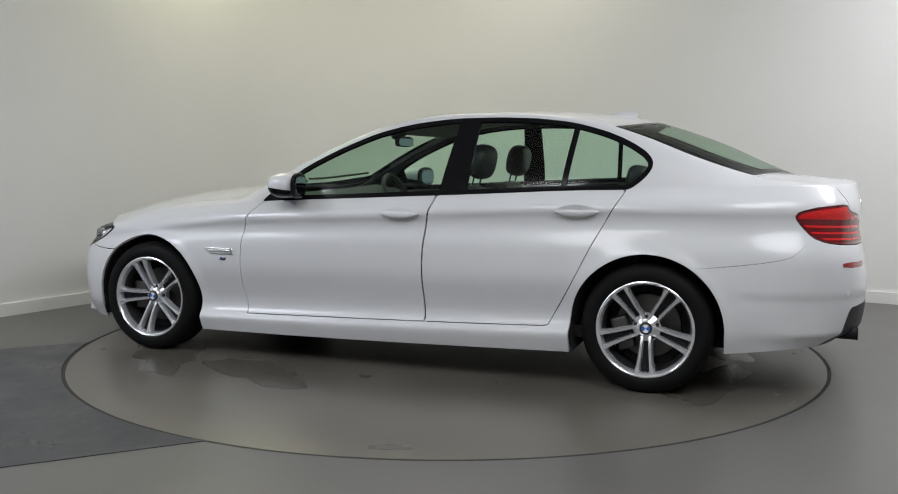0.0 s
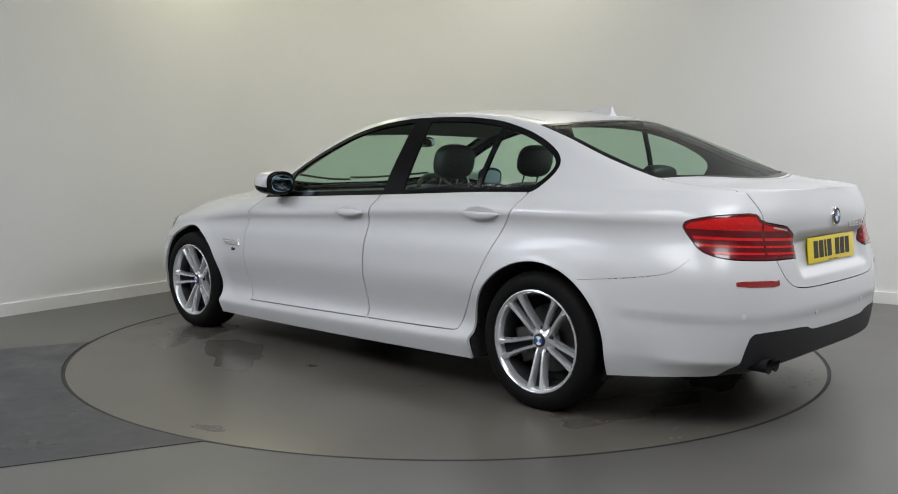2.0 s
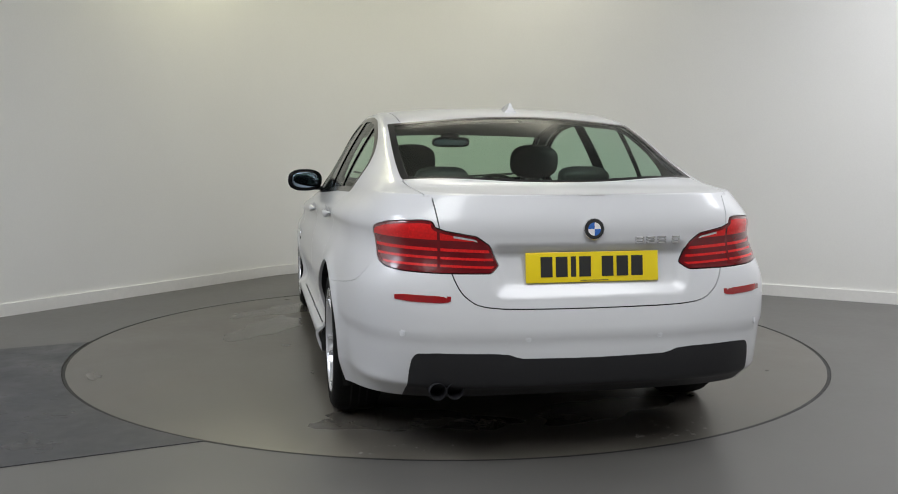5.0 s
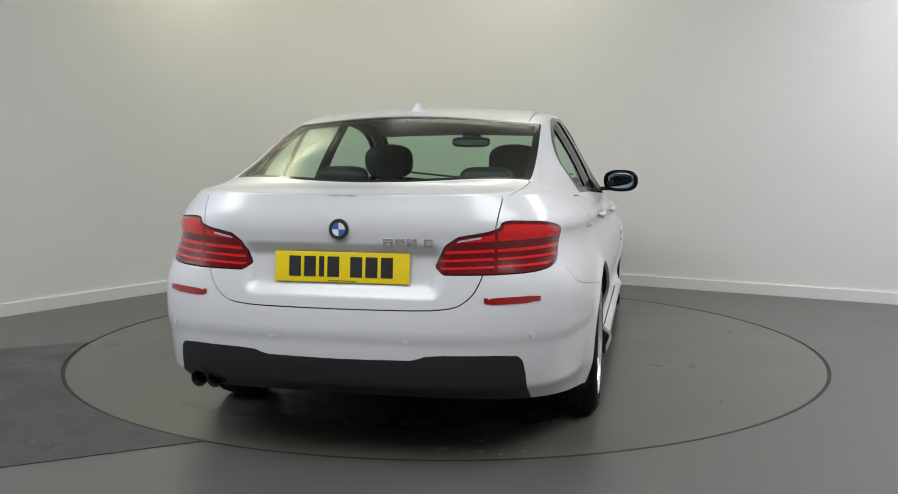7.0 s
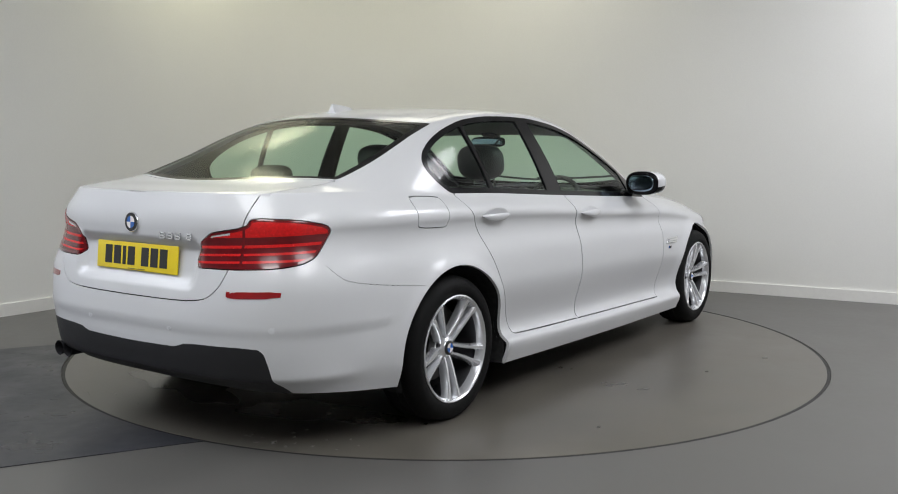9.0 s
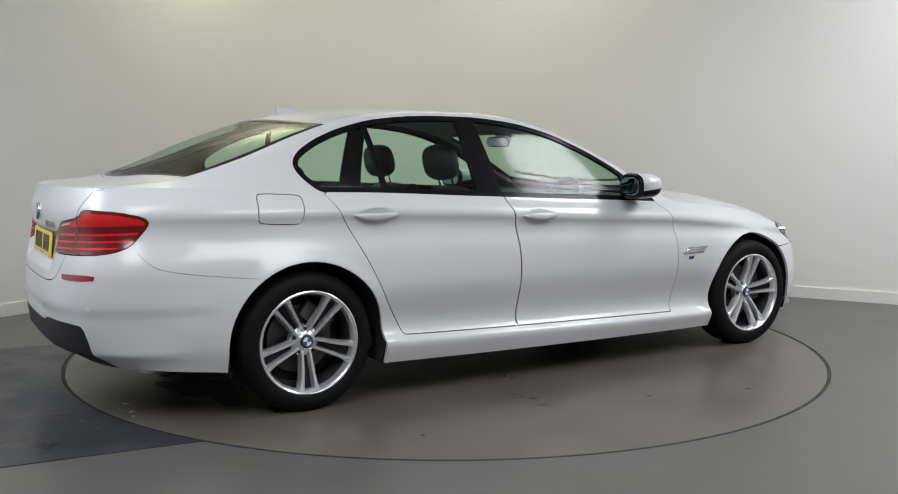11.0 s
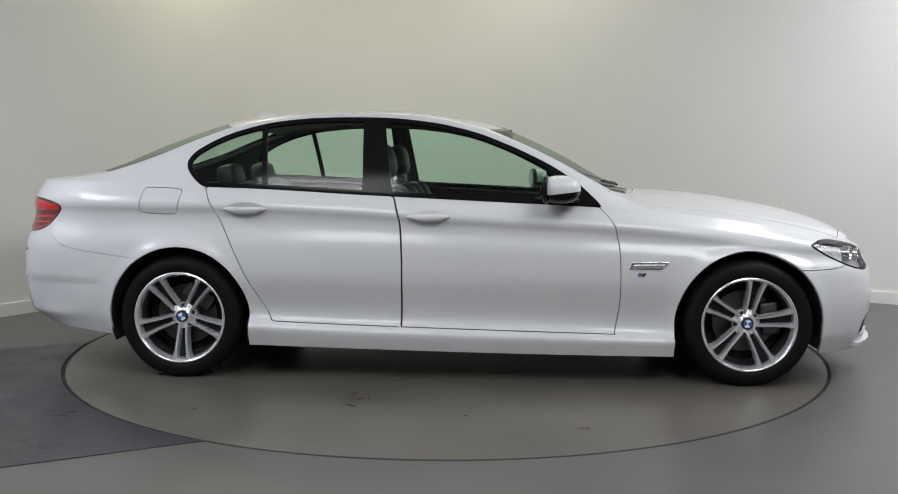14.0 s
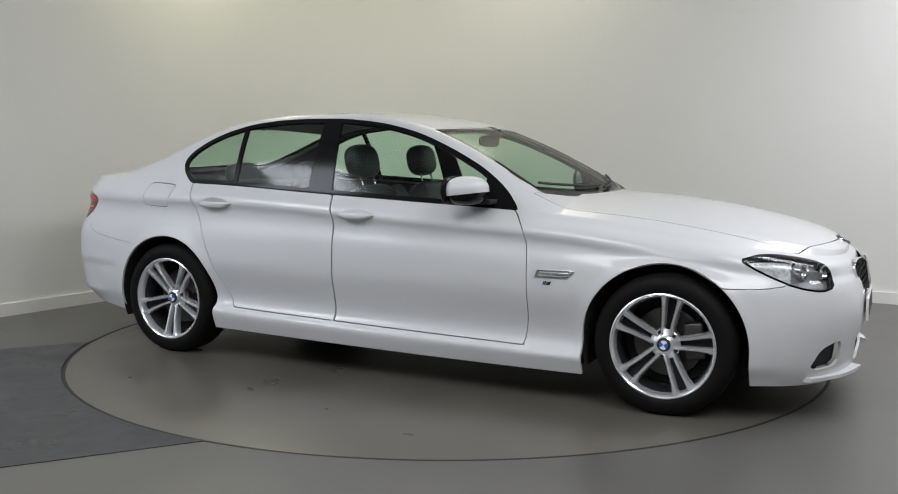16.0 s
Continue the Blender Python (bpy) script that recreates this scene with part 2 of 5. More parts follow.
def build_floor_marks():
    # ring of floor level with the disc, in two paints, with a real gap round the disc
    hole = TABLE_R + 0.009
    bm = bmesh.new()
    n = 192
    rings = []
    for r, z in ((hole, -0.005), (hole, 0.0), (2.6, 0.0), (3.2, 0.0), (4.2, 0.0), (6.0, 0.0), (9.0, 0.0), (14.0, 0.0)):
        rings.append([bm.verts.new((r * math.cos(2 * math.pi * i / n), r * math.sin(2 * math.pi * i / n), z)) for i in range(n)])
    for a, b in zip(rings, rings[1:]):
        for i in range(n):
            bm.faces.new((a[i], b[i], b[(i + 1) % n], a[(i + 1) % n]))
    tagged(part("floor", bm, FLOOR_PAINT, None), "grey painted concrete floor round the turntable", kind="structure")
    # the dark lane that leads onto the disc
    bm = bmesh.new()
    d = Vector((0.905, 0.425))
    side = Vector((-d.y, d.x))
    e0, e1 = Vector((-2.26, -0.04)), Vector((-1.02, -2.01))
    v0 = side.dot(e0)
    v1 = side.dot(e1)
    m = 40
    rim = []
    r = TABLE_R + 0.011
    for i in range(m + 1):
        v = v0 + (v1 - v0) * i / m
        u = -math.sqrt(r * r - v * v)
        rim.append(d * u + side * v)
    far = [d * -7.0 + side * v1, d * -7.0 + side * v0]
    outline = [(p.x, p.y) for p in rim + far]
    prism(bm, outline, 0.003, pose(0, 0, 0.0005))
    lane = part("lane_paint", bm, STRIP_PAINT, None)
    rng = random.Random(9)
    # pale drips near the disc and thin scuffs along the lane
    for k in range(34):
        if k < 22:
            u, v = -2.45 - rng.expovariate(2.2) * 0.5, rng.uniform(v1 + 0.2, v0 - 0.1)
            u = -math.sqrt(max((TABLE_R + 0.06 + rng.expovariate(4.0)) ** 2 - v * v, 1.5))
            length, width = rng.uniform(0.008, 0.03), rng.uniform(0.003, 0.007)
        else:
            u, v = rng.uniform(-3.4, -2.5), v1 + (v0 - v1) * rng.choice((0.28, 0.33, 0.40)) + rng.uniform(-0.03, 0.03)
            length, width = rng.uniform(0.08, 0.35), rng.uniform(0.002, 0.006)
        p = d * u + side * v
        pts = []
        for i in range(8):
            b = 2 * math.pi * i / 8
            q = rng.uniform(0.6, 1.1)
            pts.append((q * length * math.cos(b), q * width * math.sin(b)))
        bm = bmesh.new()
        prism(bm, pts, 0.0008, pose(p.x, p.y, 0.0036, 0, 0, math.degrees(math.atan2(d.y, d.x)) + rng.uniform(-12, 12)))
        part("pale_scuff", bm, SCUFF, lane, "pale scuff or drip mark")
    tagged(lane, "worn dark grey painted lane leading to the turntable", "floor marking", kind="structure")


def build_turntable():
    table = tagged(new("turntable"), "round grey painted vehicle turntable set flush in the floor", "turntable")
    bm = bmesh.new()
    lathe(bm, [(0.0005, 0.0), (1.2, 0.0), (TABLE_R - 0.015, 0.0), (TABLE_R - 0.011, -0.001), (TABLE_R - 0.011, -0.0055), (0.0005, -0.0055)], 192)
    part("disc", bm, DISC_PAINT, table, smooth=True)
    bm = bmesh.new()
    lathe(bm, [(TABLE_R - 0.0105, -0.0015), (TABLE_R + 0.006, -0.0008), (TABLE_R + 0.008, -0.004), (TABLE_R - 0.0105, -0.0055)], 192, close=True)
    part("edge_ring", bm, RING, table, "black rubber edge ring", smooth=True)
    # drips and damp marks left by the tyres
    rng = random.Random(4)
    for k in range(12):
        a, r = rng.uniform(0, 2 * math.pi), TABLE_R * math.sqrt(rng.uniform(0.12, 0.9))
        size = rng.choice((0.010, 0.014, 0.022, 0.034)) * rng.uniform(0.7, 1.3)
        stretch = rng.uniform(1.0, 2.6)
        pts = []
        for i in range(14):
            b = 2 * math.pi * i / 14
            q = size * rng.uniform(0.65, 1.15)
            pts.append((q * stretch * math.cos(b), q * math.sin(b)))
        bm = bmesh.new()
        prism(bm, pts, 0.0008, pose(r * math.cos(a), r * math.sin(a), 0.0001, 0, 0, math.degrees(a) + rng.uniform(60, 120)))
        part("damp_mark", bm, WET, table, "small damp mark")
    # broad damp films that dripped off the car, and a spray of drops near the rim
    for cx, cy in [(0.69, 1.11), (1.40, 0.95), (-1.62, -0.42), (-1.62, 0.50)]:
        turn, wide = math.degrees(math.atan2(cy, cx)) + 90, rng.uniform(0.18, 0.24)
        wave = [rng.uniform(0.05, 0.22) for _ in range(3)]
        pts = []
        for i in range(48):
            b = 2 * math.pi * i / 48
            q = wide * (1 + wave[0] * math.sin(2 * b + 1) + wave[1] * math.sin(3 * b + 2) + wave[2] * 0.6 * math.sin(7 * b) + rng.uniform(-0.05, 0.05))
            pts.append((1.7 * q * math.cos(b), 0.8 * q * math.sin(b)))
        bm = bmesh.new()
        prism(bm, pts, 0.0005, pose(cx, cy, 0.0001, 0, 0, turn))
        part("damp_film", bm, WET, table, "broad damp film")
    for k in range(46):
        cx, cy = rng.choice([(-2.09, -0.5), (-2.06, -0.74), (-1.99, 0.61)])
        cx, cy, size = cx + rng.gauss(0, 0.10), cy + rng.gauss(0, 0.10), rng.uniform(0.004, 0.012)
        if math.hypot(cx, cy) > TABLE_R - 0.04:
            continue
        bm = bmesh.new()
        lathe(bm, [(size, 0.0), (size * 0.8, size * 0.10), (0.0003, size * 0.16)], 12, pose(cx, cy, 0.0002))
        part("water_drop", bm, DROP, table, "pale drop of water", smooth=True)
    return table


def build_lamps():
    for lx, ly, ll, lw, turn, watts, colour in LAMPS:
        lamp = tagged(new("ceiling_lamp"), "rectangular white ceiling light panel, lit", "ceiling lamp", "ceiling lamps")
        lamp.matrix_world = pose(lx, ly, CEILING, 0, 0, turn)
        bm = bmesh.new()
        box(bm, -ll / 2 - 0.03, ll / 2 + 0.03, -lw / 2 - 0.03, lw / 2 + 0.03, -0.07, -0.002)
        part("housing", bm, CEILING_PAINT, lamp, bevel=0.008)
        bm = bmesh.new()
        box(bm, -ll / 2, ll / 2, -lw / 2, lw / 2, -0.078, -0.071)
        part("diffuser", bm, LAMP_GLOW, lamp)


build_room()
build_floor_marks()
turntable = build_turntable()
build_lamps()


# ---- the car's skin: longitudinal lines joined by cross-sections, then parted into panels ----
def curve(*pairs):
    """A monotone cubic through (x, value) pairs, as a function of arrays."""
    xs, ys = np.array(pairs[0::2], float), np.array(pairs[1::2], float)
    h, d = np.diff(xs), np.diff(ys) / np.diff(xs)
    m = np.zeros(len(xs))
    m[0], m[-1] = d[0], d[-1]
    for i in range(1, len(xs) - 1):
        if d[i - 1] * d[i] > 0:
            w1, w2 = 2 * h[i] + h[i - 1], h[i] + 2 * h[i - 1]
            m[i] = (w1 + w2) / (w1 / d[i - 1] + w2 / d[i])

    def f(x):
        x = np.clip(np.asarray(x, float), xs[0], xs[-1])
        i = np.clip(np.searchsorted(xs, x) - 1, 0, len(h) - 1)
        t = (x - xs[i]) / h[i]
        return ((2 * t**3 - 3 * t**2 + 1) * ys[i] + (t**3 - 2 * t**2 + t) * h[i] * m[i] + (3 * t**2 - 2 * t**3) * ys[i + 1] + (t**3 - t**2) * h[i] * m[i + 1])
    return f


AXLE_R, AXLE_F, HUB_Z, ARCH = -1.480, 1.468, 0.322, 0.376
XA, XB = -1.88, 1.50      # the rear and front ends are rounded beyond these
sill_z = curve(-1.9, 0.33, -1.1, 0.300, -0.8, 0.287, 0.8, 0.247, 1.1, 0.242, 1.9, 0.262, 2.3, 0.27)
crease_z = curve(-2.5, 0.90, -2.09, 0.907, -1.68, 0.905, -1.244, 0.903, -0.66, 0.883, -0.074, 0.848, 0.514, 0.819, 0.809, 0.805, 1.25, 0.764, 1.85, 0.70, 2.3, 0.66)
crease_y = curve(-2.5, 0.815, -2.15, 0.815, -1.88, 0.855, -1.48, 0.884, -1.0, 0.898, 0.0, 0.915, 0.5, 0.925, 0.9, 0.928, 1.25, 0.915, 1.6, 0.885, 1.85, 0.865, 2.3, 0.80)
belt_z = curve(-2.5, 1.033, -2.2, 1.035, -1.9, 1.031, -1.6, 1.019, -1.39, 1.007, -1.11, 0.999, -0.52, 0.969, 0.077, 0.94, 0.73, 0.908, 0.95, 0.893, 1.2, 0.868, 1.5, 0.83, 1.85, 0.765, 2.2, 0.70)
belt_y = curve(-2.5, 0.70, -2.2, 0.735, -1.9, 0.765, -1.6, 0.79, -1.39, 0.805, -1.0, 0.825, -0.5, 0.84, 0.1, 0.845, 0.73, 0.84, 1.2, 0.82, 1.5, 0.79, 1.85, 0.745, 2.2, 0.70)
rail_z = curve(-2.5, 1.034, -2.2, 1.048, -2.0, 1.065, -1.85, 1.105, -1.7, 1.155, -1.4, 1.275, -1.2, 1.34, -1.0, 1.377, -0.7, 1.400, -0.4, 1.400, -0.15, 1.378, 0.08, 1.325, 0.3, 1.24, 0.5, 1.145, 0.7, 1.035, 0.85, 0.955, 0.95, 0.918, 1.2, 0.90, 1.5, 0.868, 1.85, 0.805, 2.2, 0.725)
rail_y = curve(-2.5, 0.62, -2.2, 0.65, -1.9, 0.665, -1.6, 0.655, -1.3, 0.635, -1.0, 0.615, -0.6, 0.605, -0.2, 0.61, 0.1, 0.63, 0.4, 0.67, 0.7, 0.715, 0.9, 0.735, 1.2, 0.72, 1.5, 0.68, 1.85, 0.60, 2.2, 0.50)
spine_z = curve(-2.5, 1.033, -2.44, 1.036, -2.3, 1.052, -2.17, 1.066, -2.05, 1.112, -1.97, 1.147, -1.794, 1.23, -1.619, 1.296, -1.424, 1.358, -1.271, 1.389, -1.098, 1.41, -0.891, 1.424,
                -0.649, 1.431, -0.407, 1.428, -0.234, 1.415, -0.061, 1.391, 0.113, 1.364, 0.2, 1.34, 0.356, 1.278, 0.566, 1.175, 0.813, 1.035, 0.93, 0.977, 1.02, 0.972, 1.164, 0.965,
                1.34, 0.95, 1.515, 0.929, 1.69, 0.898, 1.87, 0.86, 2.05, 0.805, 2.2, 0.73)
low_z = curve(-2.45, 0.27, -2.2, 0.255, -1.88, 0.225, -1.1, 0.185, 1.05, 0.152, 1.85, 0.165, 2.25, 0.16)
low_y = curve(-2.45, 0.805, -2.2, 0.82, -1.88, 0.865, -1.1, 0.924, 1.05, 0.930, 1.85, 0.88, 2.3, 0.84)
LEVELS = [  # height, half width, rear end, front end, rear squareness, front squareness
    (low_z, low_y, -2.40, 2.215, 3.5, 3.2),
    (lambda x: low_z(x) + 0.035, lambda x: low_y(x) + 0.012, -2.46, 2.24, 3.5, 3.2),
    (sill_z, curve(-2.45, 0.840, -2.2, 0.856, -1.88, 0.895, -1.12, 0.946, 0, 0.949, 1.06, 0.953, 1.2, 0.945, 1.85, 0.92, 2.3, 0.86), -2.508, 2.255, 3.4, 3.2),
    (lambda x: sill_z(x) + 0.012, curve(-2.5, 0.840, -2.2, 0.856, -1.9, 0.895, -1.15, 0.926, -1.05, 0.919, 0, 0.921, 1.0, 0.928, 1.1, 0.941, 1.85, 0.921, 2.3, 0.86), -2.511, 2.257, 3.4, 3.2),
    (curve(-2.5, 0.585, -1.88, 0.58, -0.5, 0.56, 0.9, 0.55, 1.85, 0.50, 2.3, 0.50), curve(-2.5, 0.848, -2.2, 0.864, -1.88, 0.902, -1.48, 0.942, -1.0, 0.938, 0, 0.938, 0.9, 0.952, 1.48, 0.957, 1.85, 0.925, 2.3, 0.87), -2.514, 2.27, 3.7, 3.2),
    (curve(-2.5, 0.684, -1.88, 0.69, -0.5, 0.70, 0.9, 0.67, 1.5, 0.655, 1.85, 0.60, 2.3, 0.60), curve(-2.5, 0.846, -2.2, 0.860, -1.88, 0.890, -1.48, 0.925, -1.0, 0.925, 0, 0.930, 0.9, 0.943, 1.48, 0.937, 1.85, 0.905, 2.3, 0.85), -2.496, 2.245, 3.8, 3.2),
    (lambda x: crease_z(x) - 0.030, lambda x: crease_y(x) - curve(-2.3, 0.002, -2.0, 0.008, -1.2, 0.011, 0.8, 0.012, 1.2, 0.007, 1.4, 0.0)(x), -2.474, 2.225, 3.2, 3.2),
    (crease_z, crease_y, -2.477, 2.215, 3.2, 3.2),
    (belt_z, belt_y, -2.45, 2.175, 3.1, 3.0),
]
STEPS = [3, 5, 2, 12, 6, 8, 4, 9, 26, 26]


def smooth_rows(a, n):
    for _ in range(n):
        b = a.copy()
        b[:, 1:-1] = 0.5 * a[:, 1:-1] + 0.25 * (a[:, :-2] + a[:, 2:])
        a = b
    return a


def body_half():
    """The half skin at positive y: places, level of each place, and arc length round the ends."""
    ne, nm = 64, 226
    phi = np.linspace(0, np.pi / 2, ne + 1)
    rows = []
    for k in range(2 * ne + nm + 1):
        pts = []
        for zf, yf, xr, xf, sq, sf in LEVELS:
            if k < ne:
                c, s = np.cos(phi[k]) ** (2 / sq), np.sin(phi[k]) ** (2 / sq)
                x = xr + (XA - xr) * (1 - c)
            elif k <= ne + nm:
                x, s = XA + (XB - XA) * (k - ne) / nm, 1.0
            else:
                p = phi[2 * ne + nm - k]
                c, s = np.cos(p) ** (2 / sf), np.sin(p) ** (2 / sf)
                x = xf + (XB - xf) * (1 - c)
            pts.append((x, float(yf(x)) * s, float(zf(x))))
        x, y8, z8 = pts[-1]
        y9 = min(float(rail_y(x)), 0.9 * y8)
        z9 = max(float(rail_z(x)), z8 + 0.25 * (float(spine_z(x)) - z8)) if y8 > 0.02 else z8
        pts.append((x, y9, z9))
        pts.append((x, 0.0, max(float(spine_z(x)), z8)))
        row = []
        P = np.array(pts)
        for i, n in enumerate(STEPS):
            t = np.arange(n) / n
            if i < 8:   # smooth spline through the side lines
                p0, p1, p2, p3 = P[max(i - 1, 0)], P[i], P[i + 1], P[min(i + 2, 8)]
                l0, l1, l2 = (max(np.linalg.norm(b - a), 1e-4) for a, b in ((p0, p1), (p1, p2), (p2, p3)))
                m1 = (p2 - p1) / l1 if i == 0 else ((p1 - p0) / l0 * l1 + (p2 - p1) / l1 * l0) / (l0 + l1)
                m2 = (p2 - p1) / l1 if i == 7 else ((p2 - p1) / l1 * l2 + (p3 - p2) / l2 * l1) / (l1 + l2)
                tt = t[:, None]
                row.append((2 * tt**3 - 3 * tt**2 + 1) * p1 + (tt**3 - 2 * tt**2 + tt) * l1 * m1 + (3 * tt**2 - 2 * tt**3) * p2 + (tt**3 - tt**2) * l1 * m2)
            elif i == 8:  # side glass, slightly bowed
                a, b = P[8], P[9]
                seg = a + (b - a) * t[:, None]
                bow = 0.016 * np.clip((b[2] - a[2]) / 0.4, 0, 1) * 4 * t * (1 - t)
                seg[:, 1] += bow
                row.append(seg)
            else:         # roof, screens, bonnet and deck, crowned
                a, b = P[9], P[10]
                y = a[1] * (1 - t)
                q = (y / max(a[1], 1e-6)) ** 2
                z = b[2] + (a[2] - b[2]) * q
                row.append(np.stack([np.full(n, x), y, z], 1))
        row.append(P[10:11])
        rows.append(np.concatenate(row))
    G = np.array(rows)
    lv = np.concatenate([i + np.arange(n) / n for i, n in enumerate(STEPS)] + [[10.0]])
    G = smooth_rows(G, 2)
    G[:, -1, 1] = 0
    keep = G.copy()
    T = np.swapaxes(G, 0, 1).copy()
    T = smooth_rows(T, 4)
    G[4:-4] = np.swapaxes(T, 0, 1)[4:-4]
    G[0, :, 1], G[-1, :, 1] = 0, 0
    # wheel arch lips
    for xc in (AXLE_R, AXLE_F):
        r = np.hypot(G[..., 0] - xc, G[..., 2] - HUB_Z)
        side = np.clip((G[..., 1] - 0.75) / 0.08, 0, 1) * (lv[None] < 7)
        G[..., 1] += side * 0.011 * np.exp(-((r - ARCH) / 0.035) ** 2)
    # plate recess in the boot lid
    def ramp(v, w):
        v = np.clip(v / w, 0, 1)
        return v * v * (3 - 2 * v)
    rear = (G[..., 0] < -2.2) * (lv[None] < 7.8)
    G[..., 0] += rear * 0.028 * ramp(0.41 - 0.12 * (0.85 - G[..., 2]) - np.abs(G[..., 1]), 0.05) * ramp(0.848 - G[..., 2], 0.012) * ramp(G[..., 2] - 0.668, 0.03)
    # the rear bumper is tucked in below its side crease
    tuck = 0.009 * ramp(0.512 - G[..., 2], 0.014) * ramp(-1.87 - G[..., 0], 0.12)
    wide = np.clip((G[..., 1] - 0.45) / 0.4, 0, 1)
    G[..., 1] -= tuck * wide
    G[..., 0] += tuck * (1 - wide)
    s = np.concatenate([[0], np.cumsum(np.hypot(*np.diff(G[:, int(sum(STEPS[:7])), :2], axis=0).T))])
    return G, lv, s


class Skin:
    """A triangle mesh with normals and two surface coordinates, which can be cut along curves."""

    def __init__(self, V, N, A, F):
        self.V, self.N, self.A, self.F = V, N, A, F

    def cut(self, g):
        """Splits all triangles along g == 0, g being one value a vertex."""
        F = self.F
        pos = g > 0
        cnt = pos[F].sum(1)
        mixed = (cnt == 1) | (cnt == 2)
        if not mixed.any():
            return
        M = F[mixed]
        p = pos[M]
        lone = np.where(p.sum(1) == 1, p.argmax(1), (~p).argmax(1))
        i = np.arange(len(M))
        a, b, c = M[i, lone], M[i, (lone + 1) % 3], M[i, (lone + 2) % 3]
        e = np.concatenate([np.sort(np.stack([a, b], 1), 1), np.sort(np.stack([a, c], 1), 1)])
        n0 = len(self.V)
        keys, inv = np.unique(e[:, 0].astype(np.int64) * n0 + e[:, 1], return_inverse=True)
        e0, e1 = keys // n0, keys % n0
        t = np.clip(g[e0] / (g[e0] - g[e1]), 0, 1)[:, None]
        def grow(v):
            return np.concatenate([v, v[e0] * (1 - t) + v[e1] * t])
        self.V, self.N, self.A = grow(self.V), grow(self.N), grow(self.A)
        q = n0 + inv[:len(M)], n0 + inv[len(M):]
        self.F = np.concatenate([F[~mixed], np.stack([a, q[0], q[1]], 1), np.stack([q[0], b, c], 1), np.stack([q[0], c, q[1]], 1)])

    def centres(self):
        return self.V[self.F].mean(1), self.A[self.F].mean(1)


def rounded(points, per=8):
    """A closed smooth outline through a few points (centripetal spline)."""
    P = np.array(points, float)
    n, out = len(P), []
    for i in range(n):
        p0, p1, p2, p3 = P[i - 1], P[i], P[(i + 1) % n], P[(i + 2) % n]
        l0, l1, l2 = (np.linalg.norm(b - a) ** 0.5 + 1e-9 for a, b in ((p0, p1), (p1, p2), (p2, p3)))
        m1 = l1 * ((p1 - p0) / l0 - (p2 - p0) / (l0 + l1) + (p2 - p1) / l1)
        m2 = l1 * ((p2 - p1) / l1 - (p3 - p1) / (l1 + l2) + (p3 - p2) / l2)
        for k in range(per):
            t = k / per
            out.append((2 * t**3 - 3 * t**2 + 1) * p1 + (t**3 - 2 * t**2 + t) * m1 + (3 * t**2 - 2 * t**3) * p2 + (t**3 - t**2) * m2)
    return np.array(out)


def sdf(poly, x, y):
    """Signed distance to a closed outline, negative inside."""
    P = np.asarray(poly, float)
    Q = np.roll(P, -1, 0)
    best = np.full(len(x), 1e9)
    inside = np.zeros(len(x), bool)
    for (ax, ay), (bx, by) in zip(P, Q):
        dx, dy = bx - ax, by - ay
        t = np.clip(((x - ax) * dx + (y - ay) * dy) / max(dx * dx + dy * dy, 1e-12), 0, 1)
        best = np.minimum(best, (x - ax - t * dx) ** 2 + (y - ay - t * dy) ** 2)
        if ay != by:
            inside ^= ((ay > y) != (by > y)) & (x < ax + (y - ay) * dx / dy)
    d = np.sqrt(best)
    return np.where(inside, -d, d)


def soften(poly, n=2):
    """Chaikin corner cutting of a closed outline."""
    P = np.asarray(poly, float)
    for _ in range(n):
        Q = np.roll(P, -1, 0)
        P = np.stack([0.8 * P + 0.2 * Q, 0.2 * P + 0.8 * Q], 1).reshape(-1, 2)
    return P


def chain(f, x0, x1, n=24):
    xs = np.linspace(x0, x1, n)
    return list(zip(xs, f(xs)))


# outlines of panels in side view (x, z)
door_mid = curve(0.2, -0.312, 0.265, -0.309, 0.593, -0.302, 0.80, -0.313, 0.96, -0.352, 1.0, -0.37)
door_back = curve(0.25, -0.97, 0.308, -0.99, 0.517, -1.104, 0.798, -1.244, 1.011, -1.364, 1.1, -1.41)
door_front = curve(0.2, 0.785, 0.253, 0.793, 0.447, 0.819, 0.655, 0.815, 0.816, 0.788, 0.916, 0.71, 0.95, 0.68)


def swap(pairs):
    return [(b, a) for a, b in pairs]


FRONT_DOOR = swap(chain(door_mid, 0.2, 0.98)) + chain(lambda x: belt_z(x) + 0.004, -0.34, 0.70) + swap(chain(door_front, 0.91, 0.2))
REAR_DOOR = swap(chain(door_back, 0.315, 1.0)) + chain(lambda x: belt_z(x) + 0.004, -1.34, -0.37) + swap(chain(door_mid, 0.96, 0.2)) + [(-0.5, 0.2), (-0.85, 0.22), (-0.93, 0.292)]
GLASS_AREA = soften(list(chain(belt_z, -1.375, 0.735, 40)) + [(0.63, 1.015), (0.49, 1.113), (0.30, 1.208), (0.081, 1.296), (-0.132, 1.347), (-0.375, 1.375), (-0.619, 1.379), (-0.831, 1.373),
                    (-1.044, 1.350), (-1.228, 1.301), (-1.35, 1.250), (-1.440, 1.195), (-1.476, 1.150), (-1.474, 1.108), (-1.44, 1.06)], 2)
